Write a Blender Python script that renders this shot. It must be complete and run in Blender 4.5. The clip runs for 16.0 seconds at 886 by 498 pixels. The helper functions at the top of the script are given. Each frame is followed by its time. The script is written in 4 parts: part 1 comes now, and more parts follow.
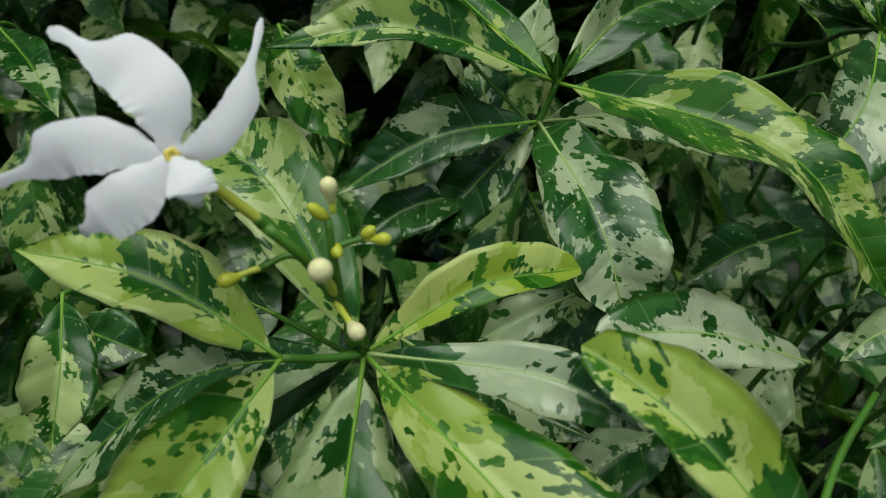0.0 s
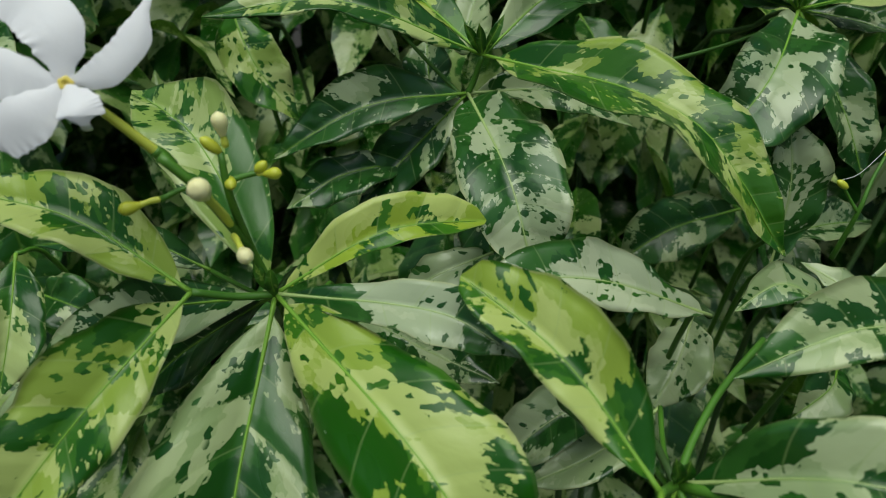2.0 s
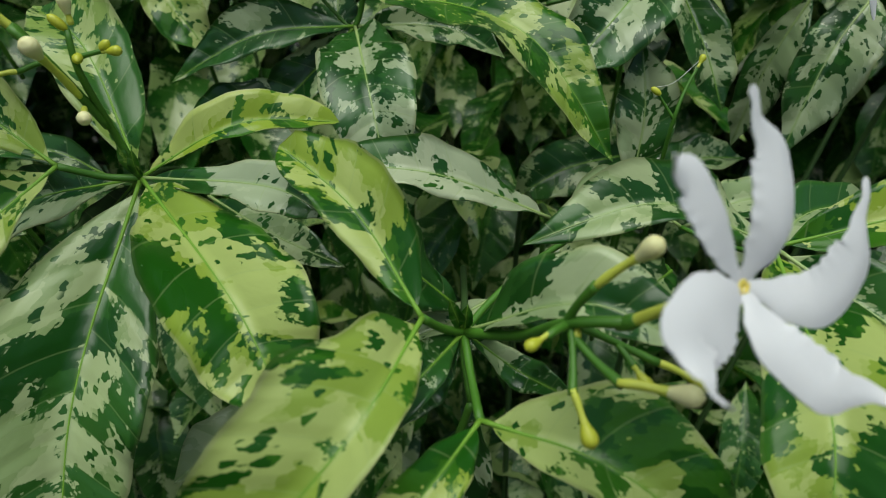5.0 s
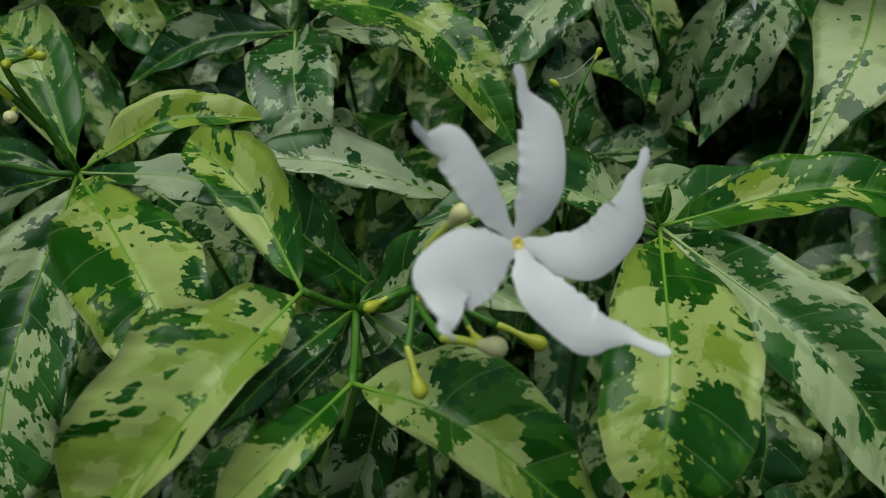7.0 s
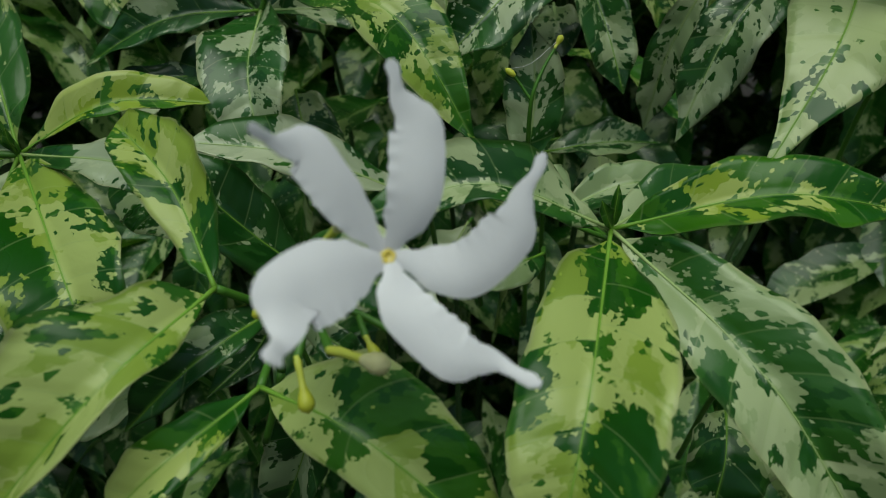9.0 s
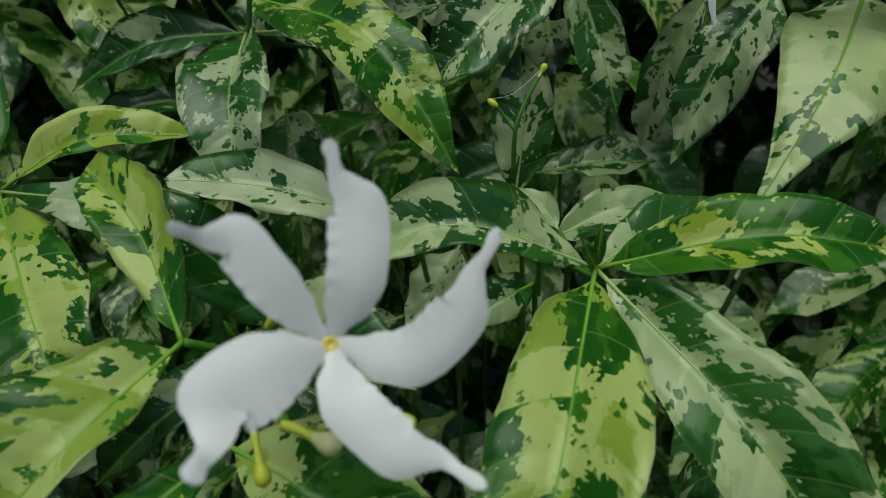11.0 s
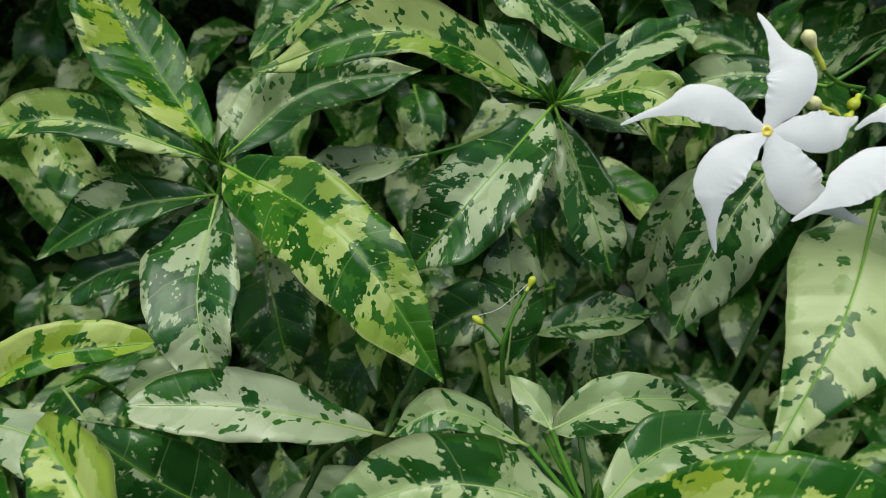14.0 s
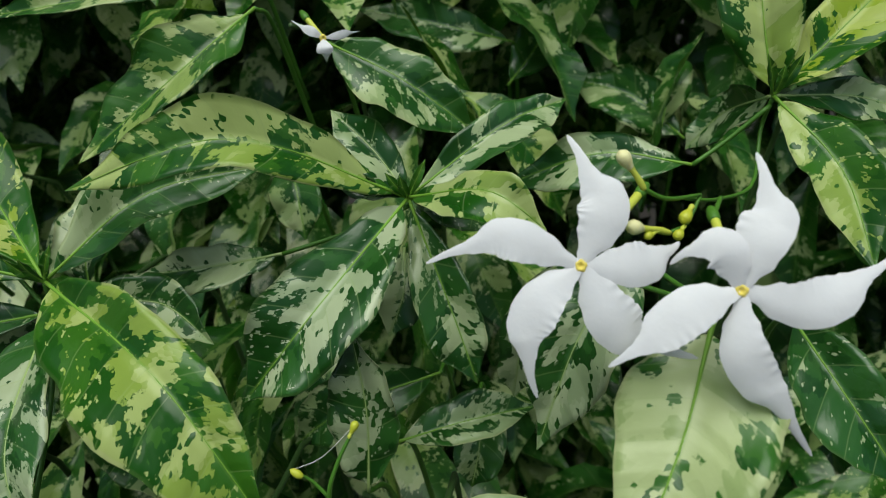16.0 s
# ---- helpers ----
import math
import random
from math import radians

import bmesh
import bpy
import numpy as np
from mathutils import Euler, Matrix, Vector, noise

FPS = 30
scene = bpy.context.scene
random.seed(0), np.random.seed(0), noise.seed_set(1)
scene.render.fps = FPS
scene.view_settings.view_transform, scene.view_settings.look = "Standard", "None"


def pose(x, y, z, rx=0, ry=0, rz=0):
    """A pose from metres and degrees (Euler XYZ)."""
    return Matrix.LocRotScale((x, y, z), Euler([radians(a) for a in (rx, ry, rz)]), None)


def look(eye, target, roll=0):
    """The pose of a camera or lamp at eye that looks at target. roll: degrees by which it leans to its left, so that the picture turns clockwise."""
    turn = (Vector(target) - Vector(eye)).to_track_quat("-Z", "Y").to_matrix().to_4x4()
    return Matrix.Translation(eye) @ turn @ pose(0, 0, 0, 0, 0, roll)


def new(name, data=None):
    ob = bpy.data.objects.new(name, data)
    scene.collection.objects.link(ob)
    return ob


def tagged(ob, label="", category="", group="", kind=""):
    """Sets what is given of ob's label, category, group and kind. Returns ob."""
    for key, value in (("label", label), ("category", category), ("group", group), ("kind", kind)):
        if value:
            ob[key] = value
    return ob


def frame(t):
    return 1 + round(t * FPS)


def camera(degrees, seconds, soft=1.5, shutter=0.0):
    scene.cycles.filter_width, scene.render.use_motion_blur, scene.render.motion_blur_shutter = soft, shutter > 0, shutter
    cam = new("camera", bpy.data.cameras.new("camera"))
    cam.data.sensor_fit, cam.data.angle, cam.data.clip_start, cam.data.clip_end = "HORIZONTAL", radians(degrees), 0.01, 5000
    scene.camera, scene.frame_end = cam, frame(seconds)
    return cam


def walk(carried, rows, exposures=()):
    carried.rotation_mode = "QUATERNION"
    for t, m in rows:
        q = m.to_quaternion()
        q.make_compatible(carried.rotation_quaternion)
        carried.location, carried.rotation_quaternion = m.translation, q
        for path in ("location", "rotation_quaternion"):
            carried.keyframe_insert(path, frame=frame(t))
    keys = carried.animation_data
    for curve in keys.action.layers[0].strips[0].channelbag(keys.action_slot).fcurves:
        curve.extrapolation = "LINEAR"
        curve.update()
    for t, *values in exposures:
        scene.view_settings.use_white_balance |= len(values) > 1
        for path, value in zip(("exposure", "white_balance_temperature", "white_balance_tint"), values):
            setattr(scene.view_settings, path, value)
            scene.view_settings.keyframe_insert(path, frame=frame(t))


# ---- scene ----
cam = camera(68.0, 16.0, soft=1.0)
cam.data.dof.use_dof = True
cam.data.dof.focus_distance, cam.data.dof.aperture_fstop = 0.182, 19.0
PATH = [
    (0.0, -0.0001, -0.0000, 1.0004, 65.00, -0.01, -0.02),
    (0.5, 0.0058, -0.0043, 0.9968, 65.48, 0.09, 0.31),
    (1.0, 0.0105, -0.0077, 0.9932, 65.52, -0.27, 0.55),
    (1.5, 0.0169, -0.0105, 0.9914, 65.60, -0.28, 0.76),
    (2.0, 0.0248, -0.0156, 0.9900, 66.20, -0.11, 0.82),
    (2.5, 0.0308, -0.0207, 0.9878, 66.35, -0.56, 1.01),
    (3.0, 0.0377, -0.0261, 0.9848, 66.60, -0.70, 1.52),
    (3.5, 0.0426, -0.0322, 0.9799, 66.63, -1.01, 1.84),
    (4.0, 0.0512, -0.0363, 0.9750, 66.98, -1.20, 1.80),
    (4.5, 0.0612, -0.0399, 0.9694, 66.96, -1.05, 2.02),
    (7.0, 0.1055, -0.0562, 0.9667, 67.77, 0.88, 4.10),
    (7.5, 0.1115, -0.0550, 0.9629, 67.32, 0.63, 4.95),
    (8.0, 0.1212, -0.0510, 0.9654, 66.53, 0.34, 5.52),
    (10.5, 0.1312, -0.0373, 0.9698, 65.58, 0.54, 8.40),
    (11.0, 0.1360, -0.0335, 0.9775, 65.06, 1.20, 7.99),
    (11.5, 0.1416, -0.0266, 0.9863, 65.29, 1.55, 7.83),
    (12.0, 0.1435, -0.0195, 0.9964, 66.09, 1.97, 8.03),
    (12.5, 0.1419, -0.0160, 1.0108, 65.31, 2.01, 8.40),
    (13.0, 0.1340, -0.0128, 1.0136, 65.71, 1.53, 8.51),
    (13.5, 0.1315, -0.0073, 1.0161, 65.71, 1.79, 8.03),
    (14.0, 0.1367, 0.0023, 1.0231, 65.48, 2.32, 7.32),
    (14.5, 0.1424, 0.0109, 1.0304, 65.52, 2.54, 6.46),
    (15.0, 0.1517, 0.0182, 1.0337, 65.82, 2.83, 5.53),
    (15.5, 0.1635, 0.0275, 1.0420, 65.30, 3.57, 4.48),
    (16.0, 0.1726, 0.0319, 1.0432, 65.86, 4.25, 3.79),
]
walk(cam, [(t, pose(x, y, z, rx, ry, rz)) for t, x, y, z, rx, ry, rz in PATH],
     exposures=[(0.0, -0.23, 6500, -2), (4.5, -0.12, 6500, -2), (7.0, -0.60, 6500, -7), (8.0, -0.60, 6500, -7), (10.5, -0.64, 6500, -8), (11.5, -0.36, 6500, -6), (12.0, -0.08, 6500, -4), (13.0, 0.08, 6500, -1), (16.0, -0.08, 6500, -1)])

# ---- light: an overcast sky ----
world = bpy.data.worlds.new("world")
scene.world = world
world.use_nodes = True
wn = world.node_tree
sky = wn.nodes.new("ShaderNodeTexSky")
sky.sky_type = "NISHITA"
sky.sun_disc = False
sky.sun_elevation, sky.sun_rotation = radians(73), radians(183)
sky.dust_density, sky.ozone_density = 3.0, 1.0
wn.nodes["Background"].inputs["Strength"].default_value = 0.075
wn.links.new(sky.outputs[0], wn.nodes["Background"].inputs["Color"])
sun_data = bpy.data.lights.new("sun", "SUN")
sun_data.energy, sun_data.angle, sun_data.color = 3.2, radians(60), (1.0, 0.98, 0.93)
sun = new("sun", sun_data)
sun.matrix_world = look((0.06, -0.90, 4.6), (0.15, 0.2, 1.0))


# ---- materials ----
def nodes_of(name):
    m = bpy.data.materials.new(name)
    m.use_nodes = True
    t = m.node_tree
    return m, t, t.nodes["Principled BSDF"]


def add(t, kind, **values):
    n = t.nodes.new(kind)
    for k, v in values.items():
        n.inputs[k.replace("_", " ")].default_value = v
    return n


def wire(t, *pairs):
    for a, b in zip(pairs[::2], pairs[1::2]):
        t.links.new(a, b)


def calc(t, op, a, b=0.0):
    n = t.nodes.new("ShaderNodeMath")
    n.operation = op
    for i, v in enumerate((a, b)):
        if isinstance(v, bpy.types.NodeSocket):
            t.links.new(v, n.inputs[i])
        else:
            n.inputs[i].default_value = v
    return n.outputs[0]


def step(t, value, low, high):
    n = t.nodes.new("ShaderNodeMapRange")
    n.interpolation_type = "SMOOTHSTEP"
    t.links.new(value, n.inputs[0])
    for i, v in ((1, low), (2, high)):
        if isinstance(v, bpy.types.NodeSocket):
            t.links.new(v, n.inputs[i])
        else:
            n.inputs[i].default_value = v
    return n.outputs[0]


def mix(t, factor, a, b):
    n = t.nodes.new("ShaderNodeMix")
    n.data_type = "RGBA"
    for i, v in ((0, factor), (6, a), (7, b)):
        if isinstance(v, bpy.types.NodeSocket):
            t.links.new(v, n.inputs[i])
        else:
            n.inputs[i].default_value = v if i == 0 else (*v, 1)
    return n.outputs[2]


def grain(t, where, scale, detail=2.0, rough=0.5, warp=0.0):
    n = add(t, "ShaderNodeTexNoise", Scale=scale, Detail=detail, Roughness=rough, Distortion=warp)
    t.links.new(where, n.inputs["Vector"])
    return n.outputs["Fac"]


def leaf_material(name, single):
    """Marbled leaf: dark green with pale blotches that run out along the side veins. The object's colour carries its pigment:
    red the share of pale tissue, green how young and yellow it is, blue how bleached."""
    m, t, bsdf = nodes_of(name)
    uv = t.nodes.new("ShaderNodeUVMap").outputs[0]
    if single:
        info = t.nodes.new("ShaderNodeObjectInfo")
        rnd = info.outputs["Random"]
        rgb = t.nodes.new("ShaderNodeSeparateColor")
        t.links.new(info.outputs["Color"], rgb.inputs[0])
        pale, young, white = rgb.outputs
    else:
        rnd = t.nodes.new("ShaderNodeNewGeometry").outputs["Random Per Island"]
        pale, young = calc(t, "MULTIPLY_ADD", rnd, 0.25), calc(t, "MULTIPLY", rnd, 0.35)
        pale.node.inputs[2].default_value = 0.38
        white = calc(t, "MULTIPLY", rnd, 0.12)
    xyz = t.nodes.new("ShaderNodeSeparateXYZ")
    t.links.new(uv, xyz.inputs[0])
    u, v = xyz.outputs[0], xyz.outputs[1]
    side = calc(t, "ABSOLUTE", v)
    half = calc(t, "GREATER_THAN", v, 0.0)
    along = calc(t, "SUBTRACT", calc(t, "SUBTRACT", u, calc(t, "MULTIPLY", side, 0.40)), calc(t, "MULTIPLY", calc(t, "MULTIPLY", v, v), 14.0))
    put = t.nodes.new("ShaderNodeCombineXYZ")
    wire(t, calc(t, "MULTIPLY", along, 1.02), put.inputs[0], calc(t, "MULTIPLY", v, 1.02), put.inputs[1], calc(t, "MULTIPLY", rnd, 7.0), put.inputs[2])
    p = put.outputs[0]
    # the fields between the side veins, each with a lean of its own to pale or dark
    field = calc(t, "ADD", calc(t, "MULTIPLY", along, 95.0), calc(t, "MULTIPLY", half, 0.37))
    key = t.nodes.new("ShaderNodeCombineXYZ")
    wire(t, calc(t, "FLOOR", field), key.inputs[0], half, key.inputs[1], calc(t, "MULTIPLY", rnd, 91.0), key.inputs[2])
    lot = t.nodes.new("ShaderNodeTexWhiteNoise")
    t.links.new(key.outputs[0], lot.inputs["Vector"])
    lean = calc(t, "SUBTRACT", lot.outputs["Value"], 0.5)
    cell = add(t, "ShaderNodeTexVoronoi", Scale=690.0, Randomness=1.0)
    t.links.new(p, cell.inputs["Vector"])
    blocks = cell.outputs["Position"]
    fine = add(t, "ShaderNodeTexVoronoi", Scale=1700.0, Randomness=1.0)
    t.links.new(p, fine.inputs["Vector"])
    chips = fine.outputs["Position"]
    blot = calc(t, "ADD", calc(t, "MULTIPLY", grain(t, blocks, 64, 1.6, 0.50, 0.3), 0.89), calc(t, "MULTIPLY", grain(t, chips, 330, 1.0), 0.11))
    blot = calc(t, "ADD", blot, calc(t, "MULTIPLY", lean, 0.085))
    cut = calc(t, "SUBTRACT", 0.775, calc(t, "MULTIPLY", pale, 0.47))
    is_pale = step(t, blot, calc(t, "SUBTRACT", cut, 0.005), calc(t, "ADD", cut, 0.005))
    patch = grain(t, p, 45, 1.0)
    flecks = step(t, calc(t, "ADD", grain(t, chips, 420, 2.0, 0.6), calc(t, "MULTIPLY", patch, 0.3)), 0.815, 0.82)
    is_pale = calc(t, "MAXIMUM", is_pale, flecks)
    holes = step(t, calc(t, "SUBTRACT", grain(t, blocks, 210, 2.0, 0.6), calc(t, "MULTIPLY", patch, 0.34)), 0.455, 0.46)
    is_pale = calc(t, "MULTIPLY", is_pale, calc(t, "SUBTRACT", 1.0, holes))
    tone = step(t, calc(t, "ADD", grain(t, blocks, 60, 2.0, 0.5), calc(t, "MULTIPLY", lean, 0.12)), 0.485, 0.525)
    shade = step(t, calc(t, "SUBTRACT", grain(t, blocks, 62, 2.0, 0.6, 0.5), calc(t, "MULTIPLY", lean, 0.10)), 0.50, 0.53)
    soft = grain(t, p, 35, 3.0)
    old_pale = mix(t, tone, (0.250, 0.370, 0.135), (0.420, 0.520, 0.260))
    new_pale = mix(t, tone, (0.310, 0.430, 0.022), (0.510, 0.600, 0.150))
    pale_col = mix(t, calc(t, "MULTIPLY", soft, 0.2), mix(t, young, old_pale, new_pale), (0.33, 0.46, 0.14))
    pale_col = mix(t, white, pale_col, (0.60, 0.63, 0.52))
    old_dark = mix(t, shade, (0.013, 0.074, 0.008), (0.032, 0.125, 0.019))
    new_dark = mix(t, shade, (0.017, 0.105, 0.004), (0.052, 0.180, 0.008))
    dark_col = mix(t, young, old_dark, new_dark)
    col = mix(t, is_pale, dark_col, pale_col)
    # side veins, every 10 mm, a little lighter, and the relief between them
    vein = calc(t, "ABSOLUTE", calc(t, "SUBTRACT", calc(t, "FRACT", calc(t, "ADD", field, 0.5)), 0.5))
    is_vein = calc(t, "SUBTRACT", 1.0, step(t, vein, 0.004, 0.032))
    swell = step(t, vein, 0.0, 0.30)
    col = mix(t, calc(t, "MULTIPLY", is_vein, 0.26), col, (0.36, 0.48, 0.18))
    near_rib = calc(t, "SUBTRACT", 1.0, step(t, side, 0.0003, 0.0009))
    col = mix(t, calc(t, "MULTIPLY", near_rib, 0.30), col, (0.16, 0.32, 0.04))
    rim_uv = t.nodes.new("ShaderNodeUVMap")
    rim_uv.uv_map = "Rim"
    rim_at = t.nodes.new("ShaderNodeSeparateXYZ")
    t.links.new(rim_uv.outputs[0], rim_at.inputs[0])
    at_rim = step(t, calc(t, "ADD", rim_at.outputs[1], calc(t, "MULTIPLY", soft, 0.03)), 0.955, 0.985)
    rim_share = calc(t, "MULTIPLY", at_rim, calc(t, "ADD", calc(t, "MULTIPLY", is_pale, 0.42), 0.06))
    col = mix(t, rim_share, col, (0.50, 0.54, 0.27))
    bump = add(t, "ShaderNodeBump", Strength=0.40, Distance=0.0017)
    height = calc(t, "ADD", calc(t, "MULTIPLY", swell, 0.30), calc(t, "ADD", calc(t, "MULTIPLY", grain(t, p, 500, 2.0), 0.10), calc(t, "MULTIPLY", grain(t, p, 130, 2.0), 0.35)))
    wire(t, height, bump.inputs["Height"], bump.outputs[0], bsdf.inputs["Normal"], col, bsdf.inputs["Base Color"])
    wire(t, calc(t, "ADD", 0.20, calc(t, "MULTIPLY", soft, 0.20)), bsdf.inputs["Roughness"])
    wire(t, calc(t, "SUBTRACT", 0.70, calc(t, "MULTIPLY", young, 0.30)), bsdf.inputs["Specular IOR Level"])
    thin = t.nodes.new("ShaderNodeBsdfTranslucent")
    through_col = mix(t, 0.55, col, (0.17, 0.36, 0.015))
    both = add(t, "ShaderNodeMixShader", Fac=0.28)
    wire(t, through_col, thin.inputs["Color"], bsdf.outputs[0], both.inputs[1], thin.outputs[0], both.inputs[2])
    t.links.new(both.outputs[0], t.nodes["Material Output"].inputs["Surface"])
    return m


def plain(name, low, high, scale, rough=0.5, bump=0.2, sub=0.0, spec=0.5, thin=0.0):
    m, t, bsdf = nodes_of(name)
    where = t.nodes.new("ShaderNodeTexCoord").outputs["Object"]
    fine = grain(t, where, scale, 4.0, 0.6)
    wide = grain(t, where, scale / 6, 2.0)
    col = mix(t, calc(t, "MULTIPLY", calc(t, "ADD", fine, wide), 0.5), low, high)
    b = add(t, "ShaderNodeBump", Strength=bump, Distance=0.0006)
    wire(t, col, bsdf.inputs["Base Color"], fine, b.inputs["Height"], b.outputs[0], bsdf.inputs["Normal"])
    bsdf.inputs["Roughness"].default_value = rough
    bsdf.inputs["Specular IOR Level"].default_value = spec
    if sub:
        bsdf.inputs["Subsurface Weight"].default_value = sub
        bsdf.inputs["Subsurface Scale"].default_value = 0.002
        bsdf.inputs["Subsurface Radius"].default_value = (1.0, 0.9, 0.8)
    if thin:
        back = t.nodes.new("ShaderNodeBsdfTranslucent")
        both = add(t, "ShaderNodeMixShader", Fac=thin)
        wire(t, col, back.inputs["Color"], b.outputs[0], back.inputs["Normal"], bsdf.outputs[0], both.inputs[1], back.outputs[0], both.inputs[2])
        t.links.new(both.outputs[0], t.nodes["Material Output"].inputs["Surface"])
    return m


LEAF = leaf_material("variegated_leaf", True)
FOLIAGE = leaf_material("variegated_foliage", False)
RIB = plain("leaf_midrib", (0.11, 0.26, 0.022), (0.22, 0.39, 0.05), 300, 0.5, 0.1, 0.0, 0.3)
PALE_RIB = plain("pale_midrib", (0.26, 0.38, 0.11), (0.36, 0.46, 0.18), 300, 0.45, 0.1)
STEM = plain("green_stem", (0.035, 0.13, 0.01), (0.09, 0.23, 0.02), 250, 0.5, 0.3)
OLD_STEM = plain("older_stem", (0.018, 0.055, 0.010), (0.05, 0.105, 0.022), 250, 0.6, 0.4)
WOOD = plain("woody_stem", (0.06, 0.055, 0.03), (0.14, 0.12, 0.07), 160, 0.8, 0.8)
PETAL = plain("white_petal", (0.75, 0.745, 0.79), (0.82, 0.815, 0.855), 180, 0.5, 0.25, 0.15, 0.4, 0.14)
THROAT = plain("yellow_throat", (0.66, 0.52, 0.06), (0.82, 0.68, 0.16), 500, 0.6, 0.1)
BUD = plain("cream_bud", (0.70, 0.67, 0.30), (0.84, 0.80, 0.48), 200, 0.5, 0.15, 0.2)
YELLOW = plain("yellow_bud", (0.38, 0.44, 0.02), (0.56, 0.57, 0.06), 260, 0.45, 0.15, 0.1)
TUBE = plain("flower_tube", (0.44, 0.51, 0.04), (0.64, 0.67, 0.12), 220, 0.45, 0.15, 0.1)
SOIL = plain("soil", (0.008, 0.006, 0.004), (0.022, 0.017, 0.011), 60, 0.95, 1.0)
THREAD = plain("spider_thread", (0.7, 0.7, 0.68), (0.8, 0.8, 0.78), 90, 0.4, 0.0)


# ---- building helpers ----
def part(name, bm, material, parent=None, label=""):
    me = bpy.data.meshes.new(name)
    bm.to_mesh(me)
    bm.free()
    for f in me.polygons:
        f.use_smooth = True
    me.materials.append(material)
    ob = new(name, me)
    if parent:
        ob.parent = parent
    return tagged(ob, label)


def thing(name, label, category, group=""):
    return tagged(new(name), label, category, group)


def curve_at(points, s):
    """A smooth line through three or more points, s from 0 to 1 (Catmull-Rom)."""
    n = len(points) - 1
    k = min(int(s * n), n - 1)
    f = s * n - k
    b, c = points[k], points[k + 1]
    a = points[k - 1] if k else b * 2 - c
    d = points[k + 2] if k + 2 <= n else c * 2 - b
    return 0.5 * (2 * b + (c - a) * f + (2 * a - 5 * b + 4 * c - d) * f * f + (3 * b - a - 3 * c + d) * f**3)


def tube(points, radii, sides=8, rings=None):
    """A round, tapering stem along a smooth line, closed at both ends."""
    bm = bmesh.new()
    pts = [Vector(p) for p in points]
    rings = rings or max(3 * len(pts), 6)
    loops = []
    x = None
    for i in range(rings + 1):
        s = i / rings
        c = curve_at(pts, s)
        d = (curve_at(pts, min(s + 0.02, 1)) - curve_at(pts, max(s - 0.02, 0))).normalized()
        x = (x - d * x.dot(d)).normalized() if x else d.orthogonal().normalized()
        y = d.cross(x)
        q = s * (len(radii) - 1)
        k = min(int(q), len(radii) - 2)
        r = radii[k] + (radii[k + 1] - radii[k]) * (q - k)
        loops.append([bm.verts.new(c + r * (math.cos(a) * x + math.sin(a) * y)) for a in (2 * math.pi * j / sides for j in range(sides))])
    for a, b in zip(loops, loops[1:]):
        for j in range(sides):
            bm.faces.new((a[j], a[(j + 1) % sides], b[(j + 1) % sides], b[j]))
    bm.faces.new(loops[0][::-1])
    bm.faces.new(loops[-1])
    return bm


def leaf_width(s, skew=0.96):
    """Outline of a leaf: wedge-shaped foot, widest at the middle, drawn-out point (a high skew: blunt)."""
    q = min(max((s - 0.05) / 0.95, 0.0), 1.0)
    if skew > 1.2:
        return max(math.sin(math.pi * q**skew), 0.0) ** 0.45
    start, drawn, full = (0.42, 0.80, 1.0) if skew < 0.6 else (0.74, 0.52, 0.74)
    point = max((q - start) / (1.0 - start), 0.0)
    return max(math.sin(math.pi * q**skew), 0.0) ** full * (1.0 - drawn * point * point * (3 - 2 * point))


def leaf_sheet(base, middle, tip, normal, left, right, fold, rng, rows=26, cols=5, thick=0.00028, wave=1.0, skew=0.96):
    """A blade with thickness, bent along its midrib, folded along it and wavy at the rim."""
    bm = bmesh.new()
    uv = bm.loops.layers.uv.new("UVMap")
    rim = bm.loops.layers.uv.new("Rim")
    pts = [Vector(p) for p in (base, middle, tip)]
    length = (pts[1] - pts[0]).length + (pts[2] - pts[1]).length
    n0 = Vector(normal).normalized()
    ph = [rng.uniform(0, 6.3) for _ in range(6)]
    amp = wave * (left + right) * 0.5
    grid, flat, norms = [], [], []
    for i in range(rows + 1):
        s = i / rows
        c = curve_at(pts, s)
        d = (curve_at(pts, min(s + 0.02, 1)) - curve_at(pts, max(s - 0.02, 0))).normalized()
        n = (n0 - d * n0.dot(d)).normalized()
        a = n.cross(d)
        w = leaf_width(s, skew)
        line, uvs, ns = [], [], []
        for j in range(-cols, cols + 1):
            q = j / cols
            half = (left if j > 0 else right) * w
            half *= 1 + 0.035 * abs(q) * math.sin(17 * s + ph[4 if j > 0 else 5]) + 0.02 * math.sin(41 * s + ph[2])
            tilt = radians(fold) * (1 - 0.25 * abs(q))
            out = half * abs(q)
            lift = out * math.sin(tilt)
            k = 0 if j > 0 else 2
            lift += amp * q * q * (0.16 * math.sin(9 * s + ph[k]) + 0.09 * math.sin(23 * s + ph[k + 1])) * min(w * 2, 1)
            line.append(c + a * math.copysign(out * math.cos(tilt), q) + n * lift)
            uvs.append((s * length, math.copysign(out, q)))
            ns.append(n)
        grid.append(line), flat.append(uvs), norms.append(ns)
    top = [[bm.verts.new(p + n * thick / 2) for p, n in zip(r, m)] for r, m in zip(grid, norms)]
    low = [[bm.verts.new(p - n * thick / 2) for p, n in zip(r, m)] for r, m in zip(grid, norms)] if thick else None
    m = 2 * cols

    def face(verts, cells):
        f = bm.faces.new(verts)
        for lp, (i, j) in zip(f.loops, cells):
            lp[uv].uv = flat[i][j]
            lp[rim].uv = (i / rows, abs(j / cols - 1))

    for i in range(rows):
        for j in range(m):
            cells = [(i, j), (i, j + 1), (i + 1, j + 1), (i + 1, j)]
